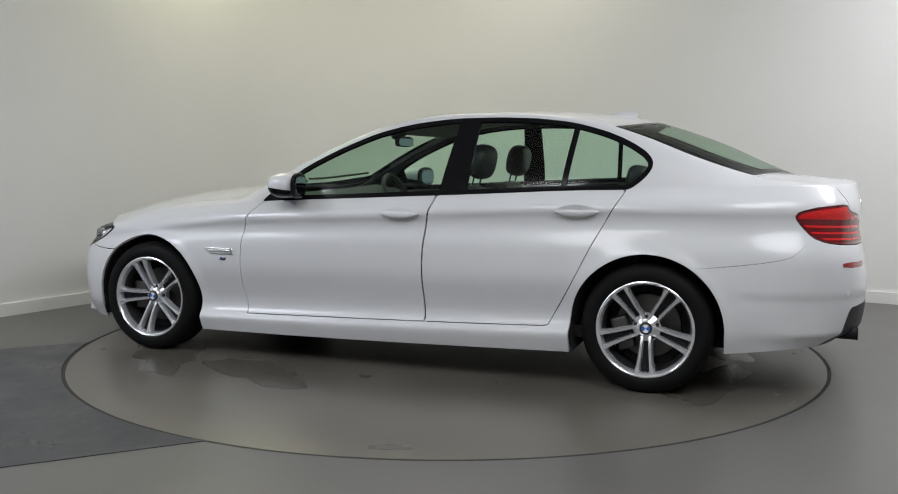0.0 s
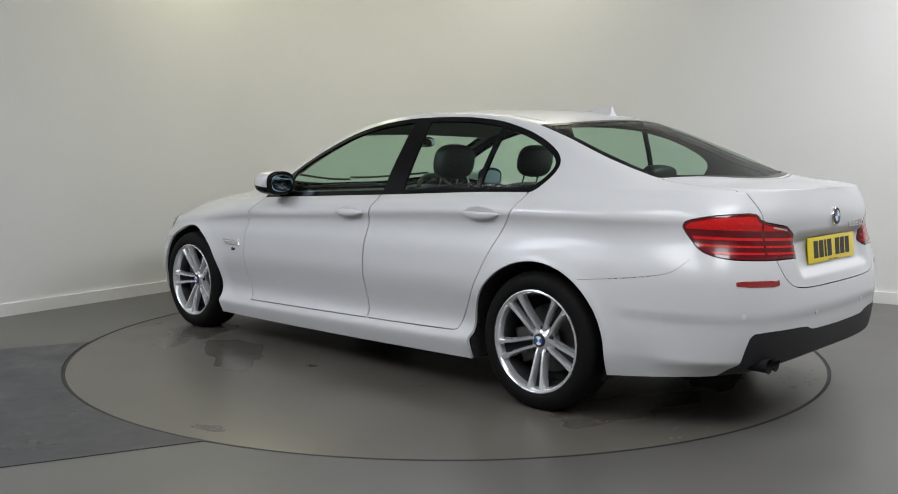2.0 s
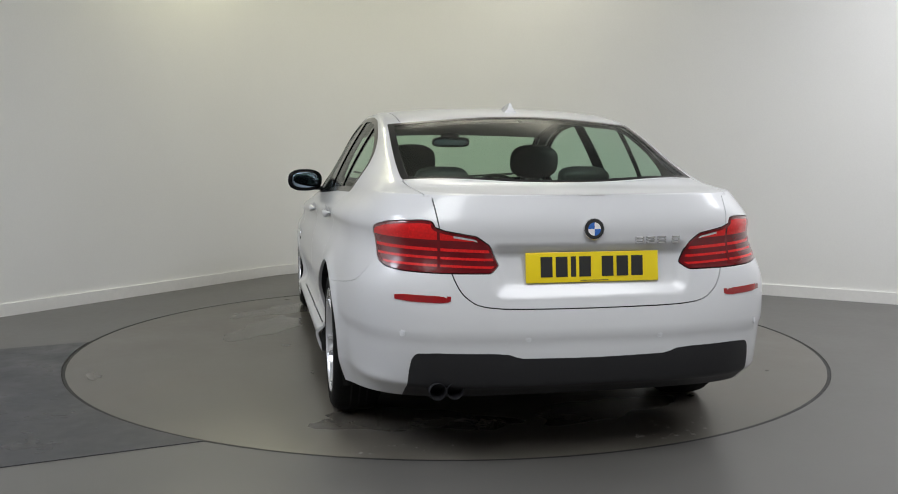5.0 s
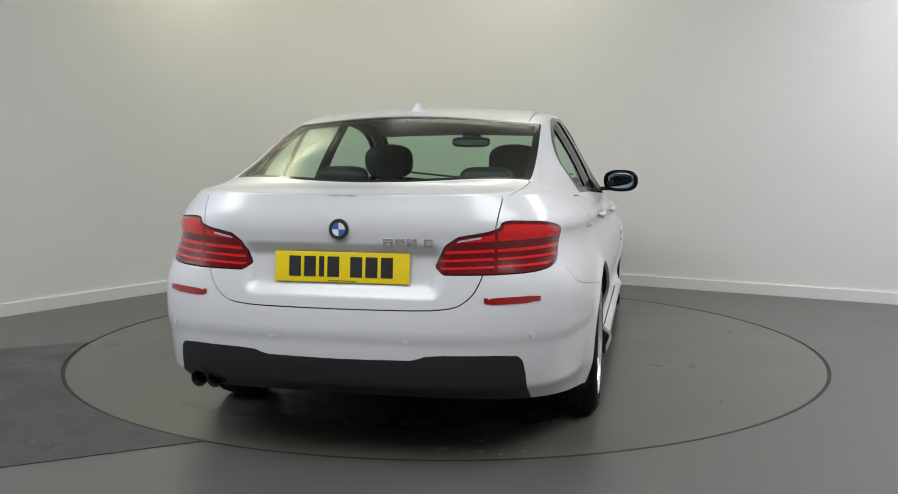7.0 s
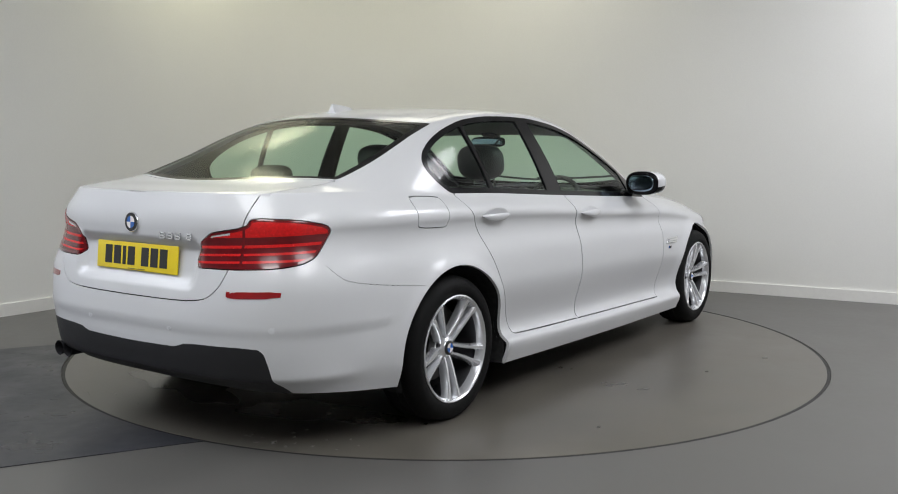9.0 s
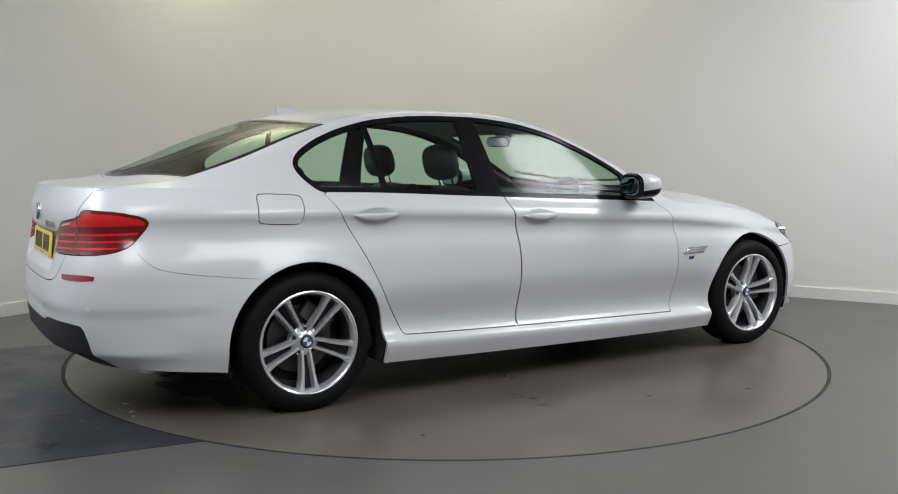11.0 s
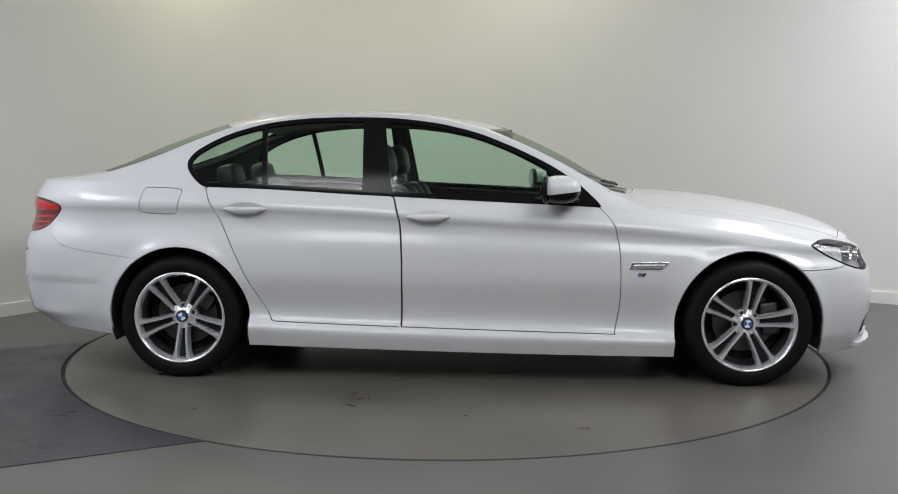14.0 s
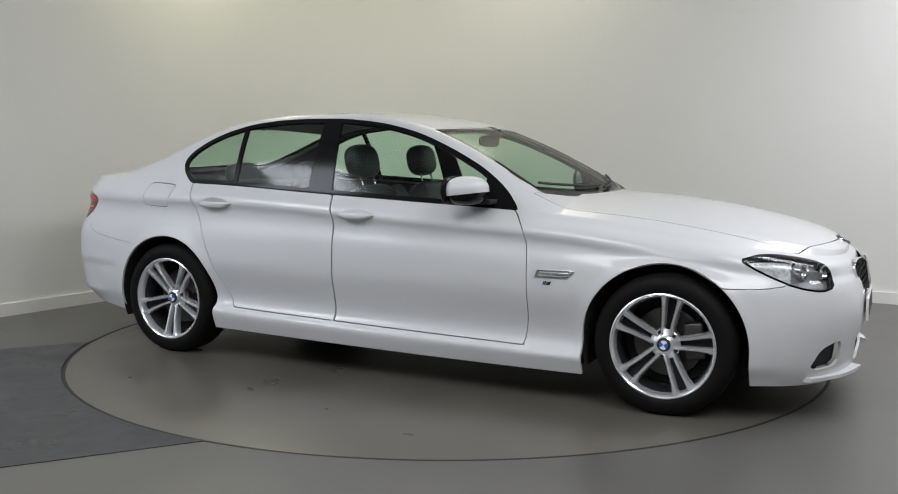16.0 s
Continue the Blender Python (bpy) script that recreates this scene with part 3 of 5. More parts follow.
FLAP = soften([(-1.680, 0.869), (-1.512, 0.861), (-1.490, 0.876), (-1.472, 0.980), (-1.488, 0.999), (-1.670, 1.008), (-1.691, 0.992), (-1.700, 0.888)], 1)


def screen_front(x, y):
    return np.maximum.reduce([x - (0.955 - 0.20 * (y / 0.70) ** 2), (0.235 - 0.10 * (y / 0.6) ** 2) - x, y - (rail_y(x) - 0.040)])


def screen_rear(x, y):
    return np.maximum.reduce([(-2.15 + 0.20 * (y / 0.65) ** 2) - x, x - (-1.405 + 0.14 * (y / 0.6) ** 2), y - (rail_y(x) - 0.020)])


def bonnet_area(x, y):
    return np.maximum.reduce([(0.985 - 0.20 * (y / 0.70) ** 2) - x, x - (2.135 - 0.13 * (y / 0.6) ** 2), y - curve(0.7, 0.735, 1.1, 0.742, 1.5, 0.715, 1.85, 0.655, 2.2, 0.56)(x)])


def lid_top(x, y):
    return np.maximum(x - (-2.165 + 0.20 * (y / 0.65) ** 2), y - curve(-2.5, 0.592, -2.35, 0.610, -2.1, 0.640, -1.8, 0.655)(x))


def roof_area(x, y):
    return np.maximum.reduce([y - 0.555, (-1.39 + 0.14 * (y / 0.6) ** 2) - x, x - (0.222 - 0.10 * (y / 0.6) ** 2)])


LID_BACK = soften([(-1, 1.2), (0.592, 1.2), (0.592, 1.03), (0.575, 0.905), (0.537, 0.744), (0.505, 0.675), (0.445, 0.628), (0.30, 0.614), (-1, 0.612)], 2)
DIFFUSER = soften([(-1, 0.430), (0.288, 0.430), (0.325, 0.455), (0.655, 0.458), (0.684, 0.43), (0.70, 0.20), (-1, 0.20)], 1)


def bumper_seam(x):
    return curve(-2.4, 0.79, -2.225, 0.778, -2.185, 0.737, -2.139, 0.701, -2.006, 0.672, -1.74, 0.638)(x)


def make_skin():
    G, lv, s = body_half()
    nu, nv = G.shape[:2]
    du, dv = np.gradient(G, axis=0), np.gradient(G, axis=1)
    N = np.cross(du, dv)
    # the closing rows lie on the plane of symmetry
    for row, d in ((0, 1), (-1, -1)):
        N[row] = N[row + d]
        top = lv > 8.0
        N[row, top] = N[row + d, top] = N[row + 2 * d, top] = N[row + 4 * d, top]
        N[row, :, 1] = 0
    N[:, -1, 1] = 0
    N /= np.linalg.norm(N, axis=2, keepdims=True) + 1e-12
    if N[nu // 2, 30, 1] < 0:
        N = -N
    arc = np.repeat(s[:, None], nv, 1)
    line = G[:, int(sum(STEPS[:7])), :2]
    for part_of_line, mask in ((slice(0, 90), G[..., 0] < -1.95), (slice(nu - 90, nu), G[..., 0] > 1.60)):
        a, d, s0 = line[part_of_line][:-1], np.diff(line[part_of_line], axis=0), s[part_of_line][:-1]
        q = G[mask][:, None, :2] - a[None]
        t = np.clip((q * d).sum(2) / ((d * d).sum(1) + 1e-12), 0, 1)
        k = ((q - t[..., None] * d) ** 2).sum(2).argmin(1)
        arc[mask] = s0[k] + t[np.arange(len(k)), k] * np.hypot(d[k, 0], d[k, 1])
    A = np.stack([arc, np.broadcast_to(lv[None], (nu, nv))], 2)
    i = np.arange(nu * nv).reshape(nu, nv)
    a, b, c, d = i[:-1, :-1].ravel(), i[1:, :-1].ravel(), i[1:, 1:].ravel(), i[:-1, 1:].ravel()
    F = np.concatenate([np.stack([a, b, c], 1), np.stack([a, c, d], 1)])
    V = G.reshape(-1, 3)
    cr = np.cross(V[F[:, 1]] - V[F[:, 0]], V[F[:, 2]] - V[F[:, 0]])
    flip = (cr * N.reshape(-1, 3)[F[:, 0]]).sum(1) < 0
    F[flip] = F[flip][:, ::-1]
    F = F[np.linalg.norm(cr, axis=1) > 1e-12]
    return Skin(V.copy(), N.reshape(-1, 3).copy(), A.reshape(-1, 2).copy(), F), G, s


GAP = 0.0045
SKIN, GRID, ARC = make_skin()
row_tail = int(sum(STEPS[:7]))
tail_line = GRID[:, row_tail]


def arc_of_y(y):
    """Arc length round the rear end at the half width y."""
    k = int(tail_line[:, 1].argmax())
    k = min(k, 64)
    return float(np.interp(y, tail_line[:k, 1], ARC[:k]))


def arc_of_x(x):
    return float(np.interp(x, tail_line[:, 0], ARC))


TAIL = soften([(arc_of_y(0.345), 0.747), (arc_of_y(0.545), 0.747), (arc_of_y(0.68), 0.753), (arc_of_x(-2.275), 0.766), (arc_of_x(-2.225), 0.790), (arc_of_x(-2.180), 0.845), (arc_of_x(-2.150), 0.888),
               (arc_of_x(-2.170), 0.916), (arc_of_x(-2.270), 0.938), (arc_of_y(0.600), 0.947), (arc_of_y(0.586), 0.912), (arc_of_y(0.405), 0.880)], 1)
REFLECTOR = soften([(0.745, 0.674), (0.545, 0.668), (0.540, 0.642), (0.728, 0.648)], 1)
HEAD = soften([(arc_of_x(1.772), 0.722), (arc_of_x(1.86), 0.744), (arc_of_x(1.96), 0.742), (arc_of_x(2.06), 0.726), (arc_of_x(2.115), 0.706), (arc_of_x(2.135), 0.650), (arc_of_x(2.120), 0.592),
               (arc_of_x(2.075), 0.578), (arc_of_x(1.99), 0.600), (arc_of_x(1.86), 0.668)], 1)
REVERSE = [(arc_of_y(0.440), 0.866), (arc_of_y(0.525), 0.879), (arc_of_y(0.522), 0.896), (arc_of_y(0.446), 0.882)]
INTAKE = soften([(0.58, 0.240), (0.752, 0.232), (0.715, 0.33), (0.63, 0.355), (0.585, 0.350)], 1)
MOUTH = soften([(-1, 0.36), (0.36, 0.36), (0.40, 0.31), (0.33, 0.20), (-1, 0.20)], 1)


def fields(S):
    """All the panel fields at the vertices of S, negative inside each panel."""
    x, y, z = S.V.T
    s, lv = S.A.T
    side = (lv - 9.05) * 0.5
    over = (lv - 8.05) * 0.5
    f = {}
    f["arch"] = np.minimum(np.maximum(np.minimum(np.hypot(x - AXLE_R, z - HUB_Z) - ARCH, np.maximum(np.abs(x - AXLE_R) - ARCH, z - HUB_Z)), 0.5 - y),
                           np.maximum(np.minimum(np.hypot(x - AXLE_F, z - HUB_Z) - ARCH, np.maximum(np.abs(x - AXLE_F) - ARCH, z - HUB_Z)), 0.5 - y))
    f["dlo"] = np.maximum(sdf(GLASS_AREA, x, z), side)
    f["door_f"] = np.maximum.reduce([sdf(FRONT_DOOR, x, z), sill_z(x) + 0.014 - z, over])
    f["door_r"] = np.maximum.reduce([sdf(REAR_DOOR, x, z), sill_z(x) + 0.014 - z, over])
    f["tail"] = np.maximum(sdf(TAIL, s, z), x + 1.5)
    f["reflector"] = np.maximum(sdf(REFLECTOR, y, z), x + 2.2)
    f["reverse"] = np.maximum(sdf(REVERSE, s, z), x + 1.5)
    f["head"] = np.maximum(sdf(HEAD, s, z), 1.2 - x)
    f["bump_r"] = np.maximum(x + 1.70, z - bumper_seam(x) + 0 * x)
    f["bump_f"] = np.maximum(1.70 - x, z - curve(1.7, 0.605, 1.8, 0.60, 1.9, 0.605, 2.0, 0.62, 2.2, 0.66, 2.35, 0.70)(x))
    f["lid_back"] = np.maximum(np.maximum(sdf(LID_BACK, y, z), x + 2.2), lv - 8.0)
    f["diffuser"] = np.maximum(np.maximum(sdf(DIFFUSER, y, z), x + 2.15), lv - 6)
    f["lid_top"] = np.maximum(lid_top(x, y), 8.0 - lv)
    f["screen_f"] = np.maximum(screen_front(x, y), 8.6 - lv)
    f["screen_r"] = np.maximum(screen_rear(x, y), 8.6 - lv)
    f["bonnet"] = np.maximum(bonnet_area(x, y), 8.02 - lv)
    f["roof"] = np.maximum(roof_area(x, y), 9.0 - lv)
    f["intake"] = np.maximum(sdf(INTAKE, y, z), 1.9 - x)
    f["mouth"] = np.maximum(sdf(MOUTH, y, z), 2.0 - x)
    f["sill"] = np.maximum.reduce([z - sill_z(x) - 0.010, -1.13 - x, x - 1.12])
    f["flap"] = np.maximum(sdf(FLAP, x, z), lv - 8.9)
    return f


def emit(name, S, faces, mat, parent, label="", flange=0.014, offset=0.0, mirror=0):
    """Makes one panel of the chosen triangles of S: on the left (0), on the right (1) or across both halves (2). The edges are turned inwards."""
    F = S.F[faces]
    if not len(F):
        return None
    used, inv = np.unique(F, return_inverse=True)
    V, N, F = S.V[used] + S.N[used] * offset, S.N[used], inv.reshape(-1, 3)
    if flange:
        E = np.concatenate([F[:, [0, 1]], F[:, [1, 2]], F[:, [2, 0]]])
        key = np.sort(E, 1)
        _, first, count = np.unique(key, axis=0, return_index=True, return_counts=True)
        B = E[first[count == 1]]
        B = B[~((np.abs(V[B[:, 0], 1]) < 1e-4) & (np.abs(V[B[:, 1], 1]) < 1e-4))]
        if len(B):
            n0, m = len(V), len(B)
            d = V[B[:, 1]] - V[B[:, 0]]
            out = np.cross(d, N[B[:, 0]])
            out /= np.linalg.norm(out, axis=1, keepdims=True) + 1e-12
            V = np.concatenate([V, V[B[:, 0]], V[B[:, 1]], V[B[:, 0]] - N[B[:, 0]] * flange, V[B[:, 1]] - N[B[:, 1]] * flange])
            i = n0 + np.arange(m)
            F = np.concatenate([F, np.stack([i, i + 2 * m, i + 3 * m], 1), np.stack([i, i + 3 * m, i + m], 1)])
            N = np.concatenate([N, out, out, out, out])
    flipV, flipN, flipF = V * [1, -1, 1], N * [1, -1, 1], F[:, ::-1]
    if mirror == 1:
        V, N, F = flipV, flipN, flipF
    elif mirror == 2:
        F = np.concatenate([F, flipF + len(V)])
        V, N = np.concatenate([V, flipV]), np.concatenate([N, flipN])
    return mesh_object(name, V, F, mat, parent, label, True, N)


def build_body(car):
    S = SKIN
    order = ["arch", "dlo", "door_f", "door_r", "tail", "reverse", "reflector", "head", "bump_r", "bump_f", "lid_back", "diffuser", "lid_top", "screen_f", "screen_r", "bonnet", "roof", "intake", "mouth", "sill", "flap"]
    for name in order:
        S.cut(fields(S)[name])
    for name in ("door_f", "door_r", "lid_back", "lid_top", "bonnet", "roof", "flap", "bump_r", "bump_f", "tail", "head"):
        S.cut(fields(S)[name] + GAP)
    for name, w in (("dlo", 0.024), ("screen_f", 0.03), ("screen_r", 0.028), ("tail", 0.014), ("head", 0.009)):
        S.cut(fields(S)[name] + w)
    x = S.V[:, 0]
    # pillars in the side glass
    z = S.V[:, 2]
    pillar_b = np.abs(x - (-0.437 - 0.10 * (z - 0.96))) - (0.078 - 0.05 * (z - 0.96))
    S.cut(pillar_b)
    z, x = S.V[:, 2], S.V[:, 0]
    S.cut(np.abs(x - (-1.034 - 0.115 * (z - 1.0))) - 0.014)
    z, x = S.V[:, 2], S.V[:, 0]
    S.cut(x - 0.52)
    # light bars of the tail lamps
    for lo, hi in TAIL_BARS:
        for q in (lo, hi):
            s = S.A[:, 0]
            S.cut(np.where(fields_tail(S) < 0, S.V[:, 2] - (q + tail_slant(s)), 1.0))
    s = S.A[:, 0]
    S.cut(np.where(S.V[:, 0] < -2.0, np.abs(s - arc_of_y(0.578) - 0.22 * (0.9 - S.V[:, 2])*-0.25) - 0.006, 1.0))

    # sort triangles into panels by the fields at their centres
    C, A = S.centres()
    probe = Skin(C, C, A, np.zeros((0, 3), int))
    f = fields(probe)
    x, y, z = C.T
    s, lv = A.T
    todo = f["arch"] > 0
    got = {}

    def take(name, mask):
        nonlocal todo
        got[name] = todo & mask
        todo = todo & ~mask

    pil = np.abs(x - (-0.437 - 0.10 * (z - 0.96))) < (0.078 - 0.05 * (z - 0.96))
    div = np.abs(x - (-1.034 - 0.115 * (z - 1.0))) < 0.014
    dlo = f["dlo"] < 0
    take("trim", dlo & ((f["dlo"] > -0.024) | pil | div | (x > 0.52)))
    take("pane_front", dlo & (x > -0.4))
    take("pane_rear", dlo & (x > -1.03))
    take("pane_quarter", dlo)
    tail = f["tail"] < 0
    split = np.abs(s - arc_of_y(0.578) - 0.22 * (0.9 - z) * -0.25) < 0.006
    take("gap", tail & (f["tail"] > -GAP))
    take("tail_rim", tail & ((f["tail"] > -0.014) | split))
    zt = z - tail_slant(s)
    inner = s < arc_of_y(0.578)
    bar = np.zeros(len(z), bool)
    for i, (lo, hi) in enumerate(TAIL_BARS):
        bar |= (zt > lo) & (zt < hi)
    take("reverse", f["reverse"] < 0)
    take("tail_bar_inner", tail & bar & inner)
    take("tail_bar_outer", tail & bar)
    take("tail_core_inner", tail & inner)
    take("tail_core_outer", tail)
    take("reflector", f["reflector"] < 0)
    take("head_rim", (f["head"] < 0) & (f["head"] > -0.009))
    take("head_lens", f["head"] < 0)
    for name in ("door_f", "door_r", "bonnet", "roof"):
        take("gap2", (f[name] < 0) & (f[name] > -GAP))
        take(name, f[name] < 0)
    lid = np.minimum(np.where(lv <= 8.0, f["lid_back"], 1), np.where(lv > 8.0, f["lid_top"], 1))
    take("gap3", (lid < 0) & (lid > -GAP) & (np.abs(lv - 8) > 0.012))
    take("lid", lid < 0)
    for name in ("screen_f", "screen_r"):
        take(name + "_rim", (f[name] < 0) & (f[name] > -0.03))
        take(name, f[name] < 0)
    take("diffuser", f["diffuser"] < 0)
    take("intake", f["intake"] < 0)
    take("mouth", f["mouth"] < 0)
    take("gap4", ((f["bump_r"] < 0) & (f["bump_r"] > -GAP * 0.4) & (x > -2.205)) | ((f["bump_f"] < 0) & (f["bump_f"] > -GAP * 0.7) & (x < 2.0)))
    take("bump_r", f["bump_r"] < 0)
    take("bump_f", f["bump_f"] < 0)
    take("sill", f["sill"] < 0)
    take("fender", (x > 0.76) & ((lv < 8.0) | (z < 0.955 - 0.9 * (x - 0.76))) | (x > 0.9))
    take("cowl", (x > 0.6) & (lv > 9) & (y < 0.68))
    flap_gap = (np.abs(f["flap"] + GAP / 2) < GAP / 2) & todo
    flap = (f["flap"] < 0) & todo & ~flap_gap
    take("quarter", todo)

    emit("bonnet", S, got["bonnet"], PAINT, car, "white bonnet panel", mirror=2)
    emit("roof_panel", S, got["roof"], PAINT, car, "white roof panel", mirror=2)
    lid_ob = emit("boot_lid", S, got["lid"], PAINT, car, "white boot lid with a sharp rear lip", mirror=2)
    emit("rear_bumper", S, got["bump_r"], PAINT, car, "white rear bumper cover", mirror=2)
    emit("front_bumper", S, got["bump_f"], PAINT, car, "white front bumper cover", mirror=2)
    emit("rear_diffuser", S, got["diffuser"], BLACK_PLASTIC, car, "textured black diffuser insert", mirror=2, flange=0.03)
    emit("windscreen", S, got["screen_f"], SCREEN_GLASS, car, "green-tinted windscreen", mirror=2, flange=0, offset=-0.002)
    emit("windscreen_band", S, got["screen_f_rim"], BLACK_GLOSS, car, "black ceramic edge band", mirror=2, flange=0.008, offset=-0.001)
    emit("rear_screen", S, got["screen_r"], SCREEN_GLASS, car, "green-tinted rear screen", mirror=2, flange=0, offset=-0.002)
    emit("rear_screen_band", S, got["screen_r_rim"], BLACK_GLOSS, car, "black ceramic edge band", mirror=2, flange=0.008, offset=-0.001)
    for m in (0, 1):
        emit("cowl_panel", S, got["cowl"], BLACK_PLASTIC, car, "black plastic cowl below the windscreen", mirror=m)
    emit("lower_grille", S, got["mouth"], BLACK_PLASTIC, car, "black lower air intake", mirror=2, offset=-0.03, flange=0)
    for m in (0, 1):
        emit("front_wing", S, got["fender"], PAINT, car, "white front wing", mirror=m)
        q = got["quarter"].copy()
        if m == 1:
            q &= ~(flap | flap_gap)
        emit("rear_quarter", S, q, PAINT, car, "white rear quarter with roof rail", mirror=m)
        emit("front_door", S, got["door_f"], PAINT, car, "white front door", mirror=m)
        emit("rear_door", S, got["door_r"], PAINT, car, "white rear door", mirror=m)
        emit("side_sill", S, got["sill"], PAINT, car, "white side skirt", mirror=m)
        emit("window_surround", S, got["trim"], BLACK_GLOSS, car, "gloss black window surround and pillars", mirror=m, offset=0.001)
        for p in ("pane_front", "pane_rear", "pane_quarter"):
            pane = emit("side_window", S, got[p], SIDE_GLASS, car, "green-tinted side window", mirror=m, flange=0, offset=-0.004)
        emit("fog_intake", S, got["intake"], BLACK_PLASTIC, car, "black corner air intake", mirror=m, offset=-0.03, flange=0)
        lamp = emit("tail_lamp", S, got["tail_rim"], DARK_RED, car, "red wraparound tail lamp with dark edge", mirror=m, offset=0.001)
        emit("lamp_core", S, got["tail_core_outer"], RED_DEEP, lamp, "deep red lens", mirror=m, flange=0.006)
        emit("lamp_core", S, got["tail_core_inner"], RED_DEEP, lamp, "deep red lens", mirror=m, flange=0.006)
        emit("light_bar", S, got["tail_bar_outer"], BRIGHT_RED, lamp, "bright red light bars", mirror=m, flange=0.006, offset=0.0015)
        emit("light_bar", S, got["tail_bar_inner"], BRIGHT_RED, lamp, "bright red light bars", mirror=m, flange=0.006, offset=0.0015)
        emit("reversing_lamp", S, got["reverse"], CLEAR_LENS, lamp, "clear reversing lamp window", mirror=m, flange=0.004, offset=0.002)
        emit("rear_reflector", S, got["reflector"], RED_LENS, car, "slim red bumper reflector", mirror=m, flange=0.006, offset=0.002)
        head = emit("head_lamp", S, got["head_rim"], BLACK_GLOSS, car, "clear headlamp with black edge", mirror=m, offset=0.001)
        emit("lens", S, got["head_lens"], LAMP_GLASS, head, "clear polycarbonate lens", mirror=m, flange=0, offset=0.001)
        emit("reflector_bowl", S, got["head_lens"] & (x < 2.0), BOWL, head, "silver inner reflector", mirror=m, flange=0, offset=-0.03)
        emit("lamp_housing", S, got["head_lens"] & (x >= 2.0), SMOKED, head, "grey inner lamp housing", mirror=m, flange=0, offset=-0.03)
    emit("fuel_flap", S, flap, PAINT, car, "white rounded fuel flap", mirror=1)
    # dark lining behind the outer panels, added also to block the gaps
    line = (lv > 1.0) & (x > -2.3) & (x < 2.0) & ~dlo & (f["screen_f"] > 0) & (f["screen_r"] > 0) & (f["arch"] > 0.01)
    emit("inner_lining", S, line & (lv < 9.1), TRIM, car, "dark cabin lining and door cards", mirror=2, flange=0, offset=-0.035)
    emit("headliner", S, line & (lv >= 9.1) & (x < 0.3) & (x > -1.5), HEADLINER, car, "grey cloth headliner", mirror=2, flange=0, offset=-0.03)
    emit("bonnet_lining", S, line & (lv >= 9.1) & (x >= 0.3), UNDER, car, "dark lining under the bonnet", mirror=2, flange=0, offset=-0.03)
    emit("boot_lining", S, line & (lv >= 9.1) & (x <= -1.5), UNDER, car, "dark lining under the boot lid", mirror=2, flange=0, offset=-0.03)


TAIL_BARS = [(0.7655, 0.7740), (0.7930, 0.8020), (0.8220, 0.8330), (0.8620, 0.970)]
RED_DEEP = material("deep_red_lens", (0.12, 0.003, 0.006), 0.22, coat=0.4, coat_rough=0.15, stain=0.15, stain_scale=20)


def tail_slant(s):
    """How far the light bars rise towards the car's flank."""
    return 0.10 * (s - arc_of_y(0.36)) * 0.35


def fields_tail(S):
    return np.maximum(sdf(TAIL, S.A[:, 0], S.V[:, 2]), S.V[:, 0] + 1.5)


car = tagged(new("car"), "white four-door saloon parked on the turntable", "car")
build_body(car)


